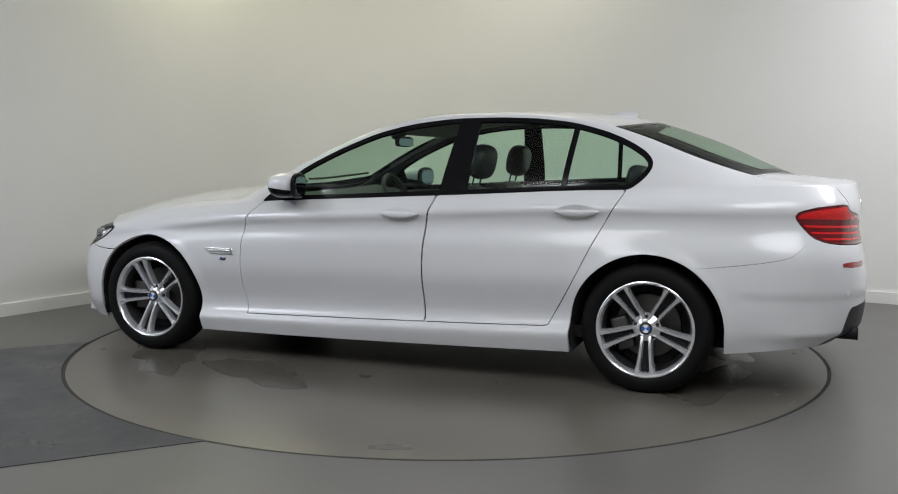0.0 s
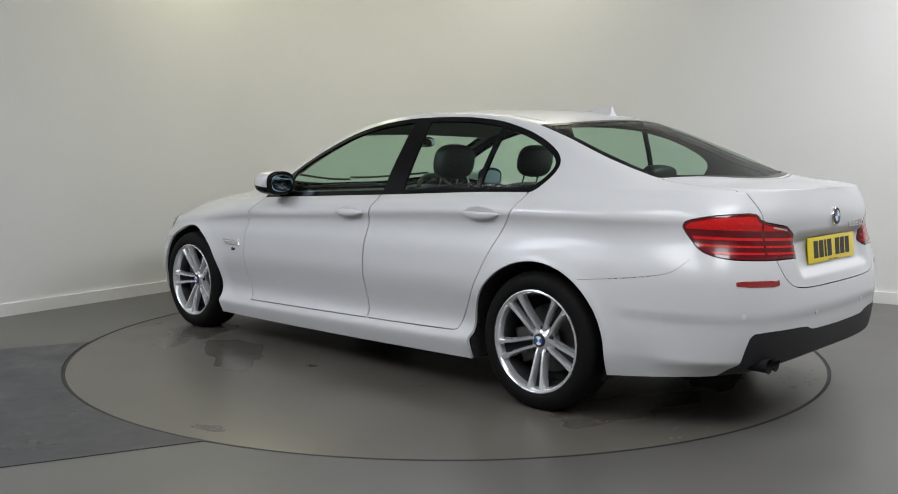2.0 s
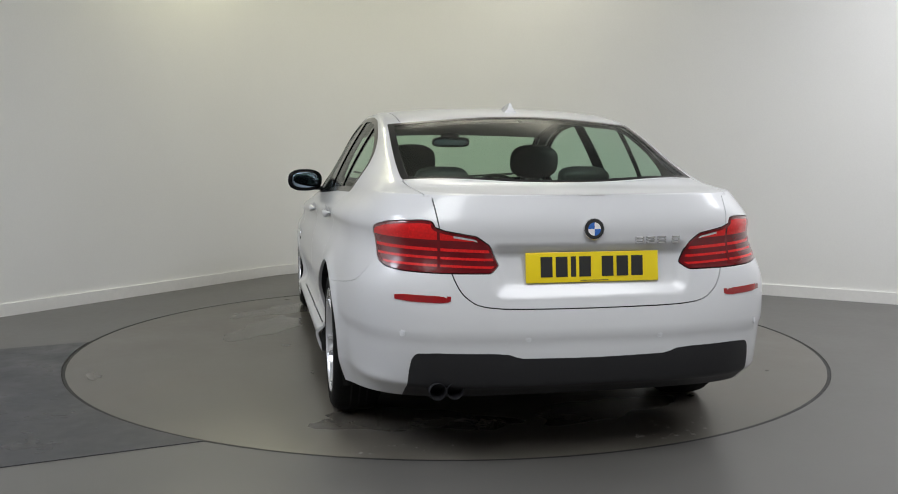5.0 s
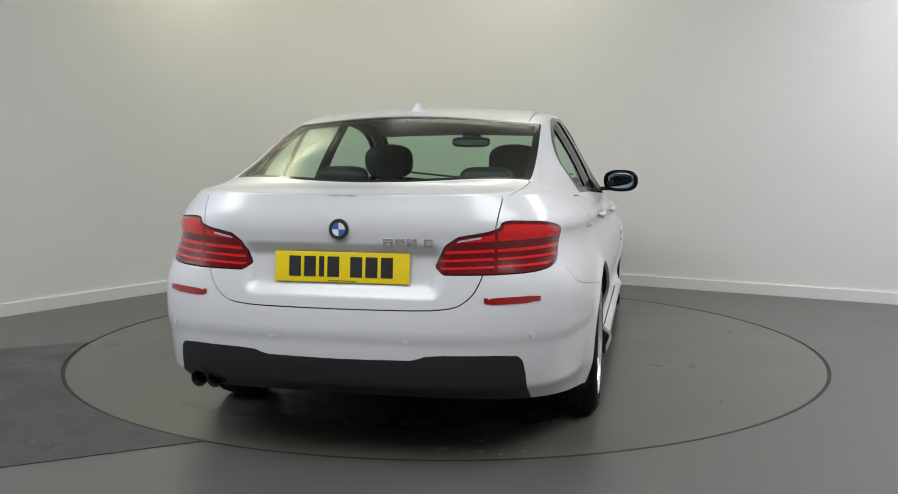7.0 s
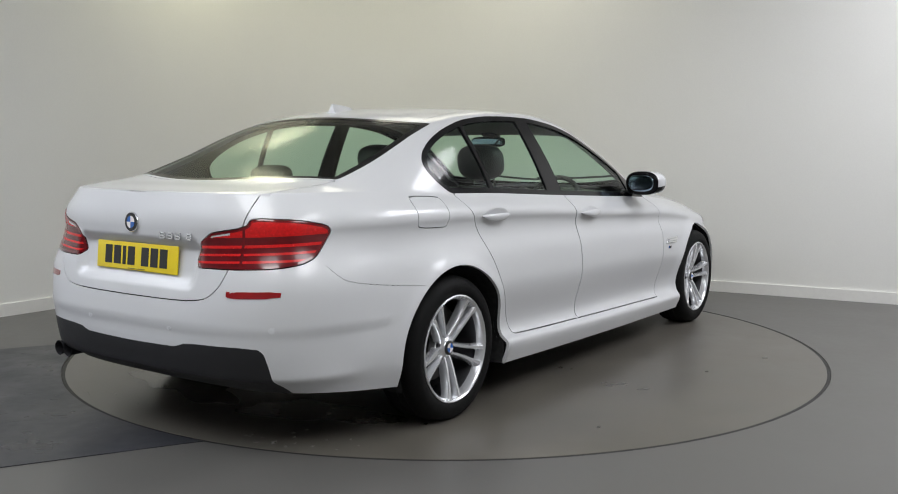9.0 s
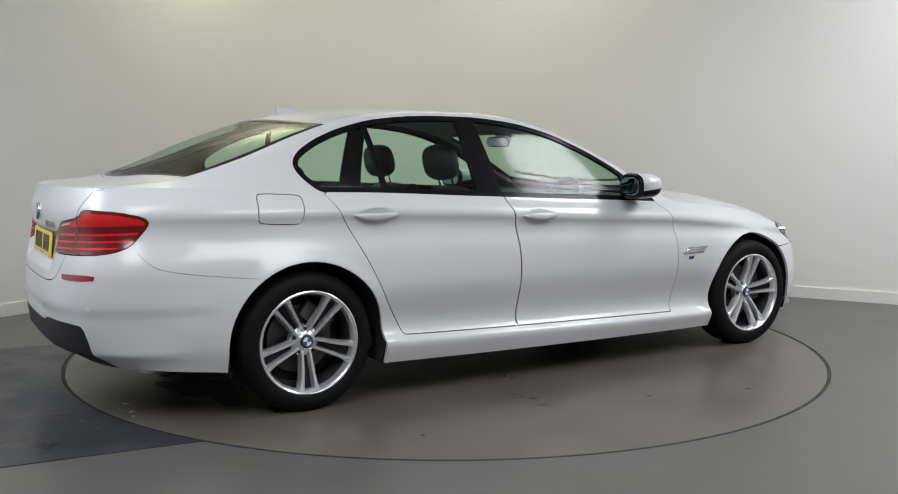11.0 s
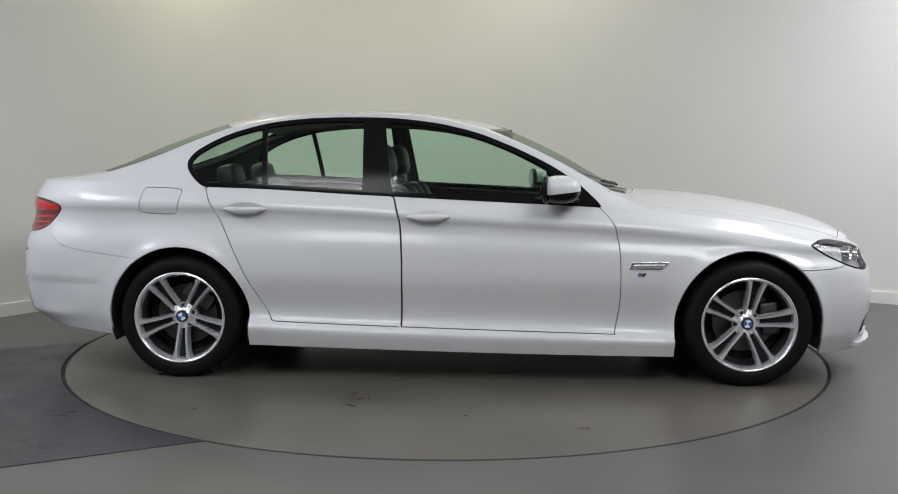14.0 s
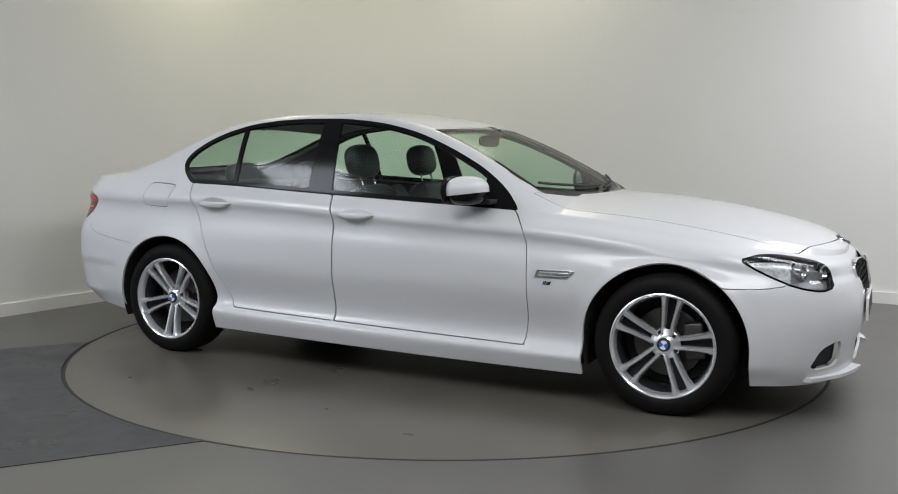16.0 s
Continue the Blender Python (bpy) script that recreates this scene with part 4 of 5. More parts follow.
# ---- wheels ----
def build_wheel(car, x, y, side, spin):
    """One wheel; its own z axis points outwards from the car."""
    wheel = new("wheel")
    wheel.parent = car
    tagged(wheel, "silver double-spoke alloy wheel with a black tyre")
    wheel.matrix_basis = pose(x, side * y, HUB_Z, -90 * side) @ pose(0, 0, 0, 0, 0, spin)
    R = HUB_Z + 0.004
    bm = bmesh.new()
    lathe(bm, [(0.236, 0.085), (0.243, 0.098), (0.262, 0.106), (0.290, 0.104), (0.310, 0.092), (0.321, 0.075), (R, 0.055), (R + 0.001, 0.0), (R, -0.07), (0.318, -0.095), (0.28, -0.112), (0.24, -0.10)], 96)
    tyre = part("tyre", bm, RUBBER, wheel, "black road tyre", smooth=True)
    for k, r in enumerate((-0.042, -0.008, 0.028)):
        bm = bmesh.new()
        lathe(bm, [(R + 0.0015, r - 0.004), (R + 0.0022, r), (R + 0.0015, r + 0.004)], 96)
        part("tread_groove", bm, UNDER, tyre, smooth=True)
    bm = bmesh.new()
    lathe(bm, [(0.2405, 0.088), (0.2420, 0.101), (0.2360, 0.104), (0.2300, 0.100), (0.2250, 0.090), (0.2215, 0.074), (0.2190, 0.060)], 96)
    part("rim", bm, ALLOY, wheel, "silver rim with a polished lip", smooth=True)
    # the barrel's darker alloy colour carries the shade inside the rim
    bm = bmesh.new()
    lathe(bm, [(0.2190, 0.060), (0.2140, 0.050), (0.2080, 0.0), (0.214, -0.09), (0.222, -0.10)], 96)
    part("barrel", bm, SHADE_AND_BOLT_ALLOY, wheel, "inner barrel coloured dark for shade", smooth=True)
    bm = bmesh.new()
    lathe(bm, [(0.0005, -0.03), (0.16, -0.03), (0.162, -0.045), (0.0005, -0.045)], 64)
    part("brake_disc", bm, STEEL, wheel, "grey steel brake disc", smooth=True)
    bm = bmesh.new()
    box(bm, 0.085, 0.175, -0.085, 0.085, -0.075, 0.012)
    part("brake_caliper", bm, STEEL, wheel, "grey brake caliper", bevel=0.015)
    bm = bmesh.new()
    lathe(bm, [(0.0005, -0.050), (0.206, -0.050), (0.206, -0.06), (0.0005, -0.06)], 48)
    part("back_plate", bm, UNDER, wheel)
    bm = bmesh.new()
    lathe(bm, [(0.0005, 0.060), (0.030, 0.060), (0.034, 0.054), (0.044, 0.050), (0.070, 0.030), (0.074, 0.0), (0.06, -0.02)], 48)
    part("hub", bm, ALLOY, wheel, smooth=True)
    for k in range(5):
        a = 2 * math.pi * k / 5
        m0 = Matrix.Rotation(a, 4, "Z")
        for sgn in (-1, 1):
            bm = bmesh.new()
            # ridge bar from hub to rim: narrow roof, wider foot, flaring at the rim
            secs = []
            for t in (0, 0.12, 0.3, 0.5, 0.7, 0.82, 0.92, 1.0):
                r = 0.040 + (0.232 - 0.040) * t
                off = sgn * (0.0195 + 0.0105 * t + 0.011 * t ** 3)
                w = 0.0088 + 0.0022 * t + 0.045 * max(0, t - 0.74) ** 1.35
                top = min(0.049 + 0.051 * t ** 0.75 - 0.003 * t, 0.0985)
                secs.append([m0 @ Vector(p) for p in ((r, off - w * 1.25, top - 0.040), (r, off - w, top - 0.010), (r, off - sgn * w * 0.1 - w * 0.55, top), (r, off - sgn * w * 0.1 + w * 0.55, top), (r, off + w, top - 0.010), (r, off + w * 1.25, top - 0.040))])
            vs = [[bm.verts.new(p) for p in s] for s in secs]
            for p, q in zip(vs, vs[1:]):
                for i in range(6):
                    bm.faces.new((p[i], p[(i + 1) % 6], q[(i + 1) % 6], q[i]))
            bm.faces.new(vs[0][::-1]), bm.faces.new(vs[-1])
            part("spoke", bm, ALLOY, wheel, smooth=True)
        # recessed dark web between the two bars
        bm = bmesh.new()
        secs = []
        for t in (0.1, 0.35, 0.6, 0.8, 0.97):
            r, h = 0.040 + 0.192 * t, 0.0150 + 0.0105 * t + 0.011 * t ** 3
            top = min(0.049 + 0.051 * t ** 0.75 - 0.003 * t, 0.0985) - 0.036
            secs.append([bm.verts.new(m0 @ Vector(p)) for p in ((r, -h, top), (r, h, top), (r, h, top - 0.02), (r, -h, top - 0.02))])
        for p, q in zip(secs, secs[1:]):
            for i in range(4):
                bm.faces.new((p[i], p[(i + 1) % 4], q[(i + 1) % 4], q[i]))
        bm.faces.new(secs[0][::-1]), bm.faces.new(secs[-1])
        part("spoke_web", bm, WEB, wheel, "dark grey groove between the spokes")
        bm = bmesh.new()
        mb = Matrix.Rotation(a + math.pi / 5, 4, "Z") @ pose(0.056, 0, 0.034)
        lathe(bm, [(0.0005, 0.012), (0.008, 0.012), (0.0105, 0.009), (0.0105, 0.0)], 12, mb)
        part("wheel_bolt", bm, SHADE_AND_BOLT_ALLOY, wheel, smooth=True)
    bm = bmesh.new()
    lathe(bm, [(0.0005, 0.0655), (0.022, 0.065), (0.030, 0.0625), (0.032, 0.058)], 40)
    cap = part("hub_cap", bm, PRINT, wheel, "round black cap with blue and white quarters", smooth=True)
    quarters(cap, 0.021, 0.0662, Matrix.Rotation(0.5, 4, "Z"))
    return wheel


def quarters(parent, r, z, m):
    """Blue and white quarters of a round badge, in the plane z."""
    for k in range(4):
        bm = bmesh.new()
        pts = [(0, 0)] + [(r * math.cos(math.pi / 2 * (k + i / 10)), r * math.sin(math.pi / 2 * (k + i / 10))) for i in range(11)]
        prism(bm, pts, 0.001, m @ pose(0, 0, z))
        part("badge_quarter", bm, BADGE_BLUE if k % 2 else BADGE_WHITE, parent)


for ax, sd, spin in ((AXLE_F, 1, 2), (AXLE_F, -1, 8), (AXLE_R, 1, 18), (AXLE_R, -1, 54)):
    build_wheel(car, ax, 0.838 if ax > 0 else 0.815, sd, spin)


# ---- the car's underside, wheel wells and cabin ----
def surface(x, z, lo=3.0, hi=8.0):
    """Half width and outward normal of the flank at a side-view place."""
    lv = np.concatenate([i + np.arange(n) / n for i, n in enumerate(STEPS)] + [[10.0]])
    sel = (lv >= lo) & (lv <= hi)
    g = GRID[:, sel]
    d = (g[..., 0] - x) ** 2 + (g[..., 2] - z) ** 2
    i, j = np.unravel_index(d.argmin(), d.shape)
    i, j = min(max(i, 1), g.shape[0] - 2), min(max(j, 1), g.shape[1] - 2)
    n = np.cross(g[i + 1, j] - g[i - 1, j], g[i, j + 1] - g[i, j - 1])
    n = n / np.linalg.norm(n)
    if n[1] < 0:
        n = -n
    return g[i, j, 1] - (n[0] * (x - g[i, j, 0]) + n[2] * (z - g[i, j, 2])) / max(n[1], 0.2), n


def rear_x(y, z):
    """Place of the rear face at a half width and height."""
    g = GRID[:66]
    d = (g[..., 1] - abs(y)) ** 2 + (g[..., 2] - z) ** 2
    i, j = np.unravel_index(d.argmin(), d.shape)
    return float(g[i, j, 0])


def front_x(y, z):
    g = GRID[-66:]
    d = (g[..., 1] - abs(y)) ** 2 + (g[..., 2] - z) ** 2
    i, j = np.unravel_index(d.argmin(), d.shape)
    return float(g[i, j, 0])


def facing(place, normal, up=(0, 0, 1)):
    """A pose whose z axis is the normal and whose y axis leans to up."""
    n = Vector(normal).normalized()
    u = Vector(up)
    xax = u.cross(n).normalized()
    yax = n.cross(xax)
    return Matrix.Translation(place) @ Matrix((xax, yax, n)).transposed().to_4x4()


def build_underside(car):
    for x0, x1, w, z0, z1 in ((-1.08, 1.06, 0.86, 0.17, 0.24), (-2.20, -1.08, 0.58, 0.22, 0.30), (1.06, 2.08, 0.56, 0.175, 0.30), (-2.16, -1.90, 0.74, 0.25, 0.50), (1.88, 2.0, 0.70, 0.19, 0.5),
                              (1.0, 1.06, 0.84, 0.2, 0.86), (-1.10, -1.04, 0.84, 0.2, 0.62)):
        bm = bmesh.new()
        box(bm, x0, x1, -w, w, z0, z1)
        part("underbody_panel", bm, UNDER, car, "black underbody panel", bevel=0.01)
    for xc in (AXLE_R, AXLE_F):
        for sd in (1, -1):
            bm = bmesh.new()
            prof = []
            for i in range(33):
                a = -0.35 + (math.pi + 0.7) * i / 32
                prof.append((xc + (ARCH + 0.004) * math.cos(a), HUB_Z + (ARCH + 0.004) * math.sin(a)))
            outer = [[bm.verts.new((x, sd * (min(surface(x, max(z, 0.2))[0], 0.945) - 0.012 if y else 0.58), max(z, 0.19))) for x, z in prof] for y in (0, 1)]
            for a, b in zip(range(32), range(1, 33)):
                bm.faces.new((outer[0][a], outer[0][b], outer[1][b], outer[1][a]))
            bm.faces.new(outer[0])
            part("wheel_arch_liner", bm, UNDER, car, "black wheel arch liner", smooth=True)
    for yy in (0.588, 0.523):
        bm = bmesh.new()
        lathe(bm, [(0.027, -0.20), (0.030, 0.0), (0.0335, 0.004), (0.031, 0.006), (0.028, 0.0), (0.026, -0.16), (0.0005, -0.17)], 32, facing((-2.455, yy, 0.312), (-1, 0, 0)))
        part("exhaust_pipe", bm, WEB, car, "dark round exhaust tailpipe", smooth=True)


def build_seat(car, x, y, width, front=True):
    seat = new("front_seat" if front else "rear_seat")
    seat.parent = car
    tagged(seat, "black leather seat with headrest")
    seat.matrix_basis = pose(x, y, 0)
    bm = bmesh.new()
    pillow(bm, (0.54, width, 0.17), 4, pose(0.10, 0, 0.47, 0, -6))
    part("seat_cushion", bm, LEATHER, seat, smooth=True)
    bm = bmesh.new()
    pillow(bm, (0.15, width, 0.56 if front else 0.54), 4, pose(-0.185, 0, 0.73 if front else 0.76, 0, -20))
    part("backrest", bm, LEATHER, seat, smooth=True)
    if front:
        for sd in (-1, 1):
            bm = bmesh.new()
            pillow(bm, (0.13, 0.10, 0.50), 3, pose(-0.14, sd * (width / 2 - 0.04), 0.76, 0, -20))
            part("side_bolster", bm, LEATHER, seat, smooth=True)
        bm = bmesh.new()
        pillow(bm, (0.125, 0.29, 0.20), 2.8, pose(-0.325, 0, 1.135, 0, -12))
        rest = part("headrest", bm, LEATHER, seat, smooth=True)
        for sd in (-0.07, 0.07):
            bm = bmesh.new()
            tube(bm, [(-0.28, sd, 1.0), (-0.31, sd, 1.10)], 0.006, 8)
            part("headrest_post", bm, CHROME, rest, "chrome headrest post", smooth=True)
    else:
        bm = bmesh.new()
        pillow(bm, (0.12, 0.26, 0.13), 3.4, pose(-0.33, 0, 1.055, 0, -12))
        part("headrest", bm, LEATHER, seat, smooth=True)


def build_cabin(car):
    for sd in (1, -1):
        build_seat(car, -0.13, sd * 0.37, 0.50)
        build_seat(car, -1.02, sd * 0.36, 0.60, front=False)
    bm = bmesh.new()
    box(bm, -2.0, -1.32, -0.62, 0.62, 0.955, 0.985)
    part("parcel_shelf", bm, TRIM, car, "black parcel shelf", bevel=0.01)
    bm = bmesh.new()
    box(bm, -1.40, -1.34, -0.66, 0.66, 0.3, 0.96)
    box(bm, -1.2, 0.9, -0.80, 0.80, 0.24, 0.30)
    box(bm, -0.6, 0.5, -0.10, 0.10, 0.28, 0.60)
    part("cabin_floor", bm, TRIM, car, "dark cabin floor and tunnel")
    bm = bmesh.new()
    n = 24
    secs = []
    for k in range(n + 1):
        y = -0.74 + 1.48 * k / n
        hump = 0.035 * math.exp(-((y + 0.37) / 0.2) ** 2)
        sec = [(0.98 - 0.16 * (y / 0.7) ** 2, 0.90), (0.80, 0.935), (0.58, 0.93 + hump), (0.46, 0.89 + hump), (0.43, 0.80), (0.50, 0.60), (0.62, 0.45)]
        secs.append([bm.verts.new((x, y, z)) for x, z in sec])
    for a, b in zip(secs, secs[1:]):
        for i in range(6):
            bm.faces.new((a[i], a[i + 1], b[i + 1], b[i]))
    part("dashboard", bm, TRIM, car, "black dashboard", smooth=True)
    ring = new("steering_wheel")
    ring.parent = car
    tagged(ring, "black leather steering wheel")
    ring.matrix_basis = pose(0.40, -0.37, 0.865, 0, -65, 0)
    bm = bmesh.new()
    tube(bm, [(0.18 * math.cos(a), 0.18 * math.sin(a), 0) for a in (2 * math.pi * i / 40 for i in range(41))], 0.016, 10)
    part("wheel_ring", bm, LEATHER, ring, smooth=True)
    bm = bmesh.new()
    pillow(bm, (0.16, 0.17, 0.07), 3, pose(0, 0, -0.01))
    part("wheel_boss", bm, TRIM, ring, smooth=True)
    for a in (0, 90, 180):
        bm = bmesh.new()
        box(bm, 0.05, 0.175, -0.018, 0.018, -0.02, 0.0, pose(0, 0, 0, 0, 0, a + 90))
        part("wheel_spoke", bm, TRIM, ring, bevel=0.005)
    mirror = new("interior_mirror")
    mirror.parent = car
    tagged(mirror, "black interior rear-view mirror")
    mirror.matrix_basis = pose(0.20, 0.0, 1.255)
    bm = bmesh.new()
    pillow(bm, (0.035, 0.25, 0.068), 3.5)
    part("mirror_shell", bm, TRIM, mirror, smooth=True)
    bm = bmesh.new()
    pillow(bm, (0.004, 0.235, 0.056), 4, pose(-0.017, 0, 0))
    part("mirror_glass", bm, MIRROR, mirror, smooth=True)
    bm = bmesh.new()
    tube(bm, [(0.01, 0, 0.02), (0.03, 0, 0.05), (0.07, 0, 0.06)], 0.012)
    part("mirror_stalk", bm, TRIM, mirror, smooth=True)
    bm = bmesh.new()
    pillow(bm, (0.10, 0.12, 0.05), 3, pose(0.23, 0, 1.305, 0, 28))
    part("sensor_housing", bm, TRIM, car, "black sensor housing behind the mirror", smooth=True)


# ---- fittings on the outside ----
def build_handle(car, x, z, sd):
    y, n = surface(x, z)
    m = facing((x, sd * y, z), (n[0], sd * n[1], n[2]))
    handle = new("door_handle")
    handle.parent = car
    tagged(handle, "white bow-shaped door handle")
    handle.matrix_basis = m
    bm = bmesh.new()
    n = 26
    secs = []
    for k in range(n + 1):
        t = -1 + 2 * k / n
        h = 0.019 * (1 - abs(t) ** 2.4) ** 0.75 + 0.0006
        d = 0.008 + 0.022 * (1 - t * t) ** 0.7
        secs.append([bm.verts.new((0.112 * t, h * math.cos(a) - 0.006 * (1 - t * t), d - 0.010 + 0.010 * math.sin(a))) for a in (2 * math.pi * i / 12 for i in range(12))])
    for a, b in zip(secs, secs[1:]):
        for i in range(12):
            bm.faces.new((a[i], a[(i + 1) % 12], b[(i + 1) % 12], b[i]))
    bm.faces.new(secs[0][::-1]), bm.faces.new(secs[-1])
    part("grip", bm, PAINT, handle, smooth=True)
    # shallow scooped cup behind the grip
    bm = bmesh.new()
    rings = []
    for r, d in ((1.0, 0.0012), (0.93, 0.0030), (0.72, 0.0024), (0.4, 0.0014), (0.02, 0.0012)):
        rings.append([bm.verts.new((0.098 * r * math.cos(a), 0.034 * r * math.sin(a) + 0.004, d)) for a in (2 * math.pi * i / 36 for i in range(36))])
    for a, b in zip(rings, rings[1:]):
        for i in range(36):
            bm.faces.new((a[i], a[(i + 1) % 36], b[(i + 1) % 36], b[i]))
    part("handle_cup", bm, PAINT, handle, smooth=True)
    return handle


def build_mirror(car, sd):
    mirror = new("door_mirror")
    mirror.parent = car
    tagged(mirror, "white and black door mirror")
    mirror.matrix_basis = pose(0.505, sd * (0.935 if sd > 0 else 0.955), 1.005)
    def shell(z0, z1, grow, mat, name, label):
        bm = bmesh.new()
        pillow(bm, (0.200 * grow, 0.225 * grow, 0.142 * grow), 2.5, Matrix.Identity(4), 36, 24)
        bmesh.ops.bisect_plane(bm, geom=bm.verts[:] + bm.edges[:] + bm.faces[:], plane_co=(0, 0, z0), plane_no=(0.12, 0, -1), clear_outer=True)
        bmesh.ops.bisect_plane(bm, geom=bm.verts[:] + bm.edges[:] + bm.faces[:], plane_co=(0, 0, z1), plane_no=(-0.12, 0, 1), clear_outer=True)
        bmesh.ops.bisect_plane(bm, geom=bm.verts[:] + bm.edges[:] + bm.faces[:], plane_co=(-0.070, 0, 0), plane_no=(-1, -sd * 0.16, 0), clear_outer=True)
        bmesh.ops.holes_fill(bm, edges=[e for e in bm.edges if e.is_boundary])
        return part(name, bm, mat, mirror, label, smooth=True)
    shell(-0.016, 0.2, 1.0, PAINT, "mirror_cap", "white mirror cap")
    shell(-0.2, -0.017, 0.985, BLACK_GLOSS, "mirror_base", "black lower mirror shell")
    bm = bmesh.new()
    pillow(bm, (0.034, 0.226, 0.143), 2.6, pose(-0.070, 0, 0.0, 0, 0, sd * 9))
    part("mirror_frame", bm, BLACK_GLOSS, mirror, smooth=True)
    bm = bmesh.new()
    pillow(bm, (0.006, 0.172, 0.100), 2.8, pose(-0.086, 0, 0.0, 0, 0, sd * 9))
    part("mirror_glass", bm, MIRROR, mirror, "silvered mirror glass", smooth=True)
    bm = bmesh.new()
    box(bm, -0.005, 0.10, -sd * 0.110 - 0.06, -sd * 0.110 + 0.06, -0.068, -0.045)
    part("mirror_arm", bm, BLACK_PLASTIC, mirror, "black mirror arm", bevel=0.010)


def build_badge(parent, m, r):
    badge = new("round_badge")
    badge.parent = parent
    tagged(badge, "round badge of blue and white quarters in a black ring")
    badge.matrix_basis = m
    bm = bmesh.new()
    lathe(bm, [(r * 1.02, -0.004), (r * 1.02, 0.004), (r * 0.98, 0.006), (r * 0.93, 0.0055), (0.0005, 0.0055)], 40)
    part("badge_ring", bm, CHROME, badge, smooth=True)
    bm = bmesh.new()
    lathe(bm, [(r * 0.94, 0.004), (r * 0.93, 0.0068), (0.0005, 0.0070)], 40)
    part("badge_face", bm, PRINT, badge, smooth=True)
    quarters(badge, r * 0.62, 0.0072, Matrix.Identity(4))


def build_rear_fittings(car):
    # number plate: yellow with plain bars in place of its characters
    plate = new("number_plate")
    plate.parent = car
    tagged(plate, "yellow rear number plate with black bars")
    plate.matrix_basis = facing((rear_x(0, 0.765) - 0.012, -0.003, 0.766), (-1, 0, 0.10))
    bm = bmesh.new()
    box(bm, -0.262, 0.262, -0.057, 0.057, -0.006, 0.0)
    part("plate_panel", bm, YELLOW, plate, bevel=0.003)
    x = -0.205
    for i in range(7):
        w = 0.020 if i == 2 else 0.046
        bm = bmesh.new()
        box(bm, x, x + w, -0.036, 0.040, 0.0, 0.0012)
        part("print_bar", bm, PRINT, plate)
        x += w + 0.013 + (0.030 if i == 3 else 0)
    bm = bmesh.new()
    box(bm, -0.05, 0.06, -0.0515, -0.0490, 0.0, 0.0010)
    part("print_bar", bm, PRINT, plate)
    build_badge(car, facing((rear_x(0, 0.909) - 0.002, 0.0, 0.909), (-1, 0, 0.06)), 0.040)
    # model badge drawn as plain chrome bars
    for y, w in ((-0.185, 0.034), (-0.230, 0.034), (-0.275, 0.034), (-0.335, 0.030)):
        bm = bmesh.new()
        m = facing((rear_x(y, 0.864) - 0.001, y, 0.864), (-1, 0.02, 0.06))
        o, n = w / 2, 0.013
        for a, b, c, d in ((-o, o, n - 0.005, n), (-o, o, -n, -n + 0.005), (-o, o, -0.0022, 0.0022), (-o, -o + 0.005, -n, n), (o - 0.005, o, -n, n)):
            box(bm, a, b, c, d, 0, 0.004, m)
        part("badge_bar", bm, CHROME, car, "small chrome badge bars")
    # parking sensors and the towing-eye cover
    for y, z in ((0.712, 0.527), (0.258, 0.509), (-0.258, 0.509), (-0.712, 0.527)):
        sx = rear_x(y, z)
        nrm = (-1, 0.05 * y, 0) if abs(y) < 0.5 else (-0.75, 0.66 * (1 if y > 0 else -1), 0)
        bm = bmesh.new()
        m = facing((sx, y, z), nrm)
        lathe(bm, [(0.0125, -0.004), (0.0125, 0.0015), (0.0112, 0.0015), (0.0112, 0.0), (0.0100, 0.0), (0.0098, 0.0018), (0.0005, 0.0024)], 24, m)
        part("parking_sensor", bm, SENSOR, car, "round white parking sensor", smooth=True)
    # aerial fin
    bm = bmesh.new()
    secs = []
    for k in range(13):
        t = k / 12
        x = -1.115 - 0.165 * t
        h = 0.044 * t ** 0.75
        z0 = float(spine_z(x)) - 0.006
        w = 0.040 * min(1.0, 1.6 * t + 0.05)
        lean = 0.012 * t
        secs.append([bm.verts.new(p) for p in ((x, -w, z0), (x + lean * 0.4, -w * 0.35, z0 + 0.35 * h + 0.008), (x + lean, -0.004, z0 + h + 0.008), (x + lean, 0.004, z0 + h + 0.008), (x + lean * 0.4, w * 0.35, z0 + 0.35 * h + 0.008), (x, w, z0))])
    for a, b in zip(secs, secs[1:]):
        for i in range(5):
            bm.faces.new((a[i], a[i + 1], b[i + 1], b[i]))
    bm.faces.new(secs[0]), bm.faces.new(secs[-1][::-1])
    part("aerial_fin", bm, PAINT, car, "white roof aerial fin", smooth=True)
    bm = bmesh.new()
    box(bm, -0.03, 0.03, -0.008, 0.008, -0.012, 0.0, pose(-1.44, 0, float(spine_z(-1.44)) - 0.004, 0, -20))
    part("brake_lamp", bm, BLACK_PLASTIC, car, "small black high-level lamp cover", bevel=0.003)


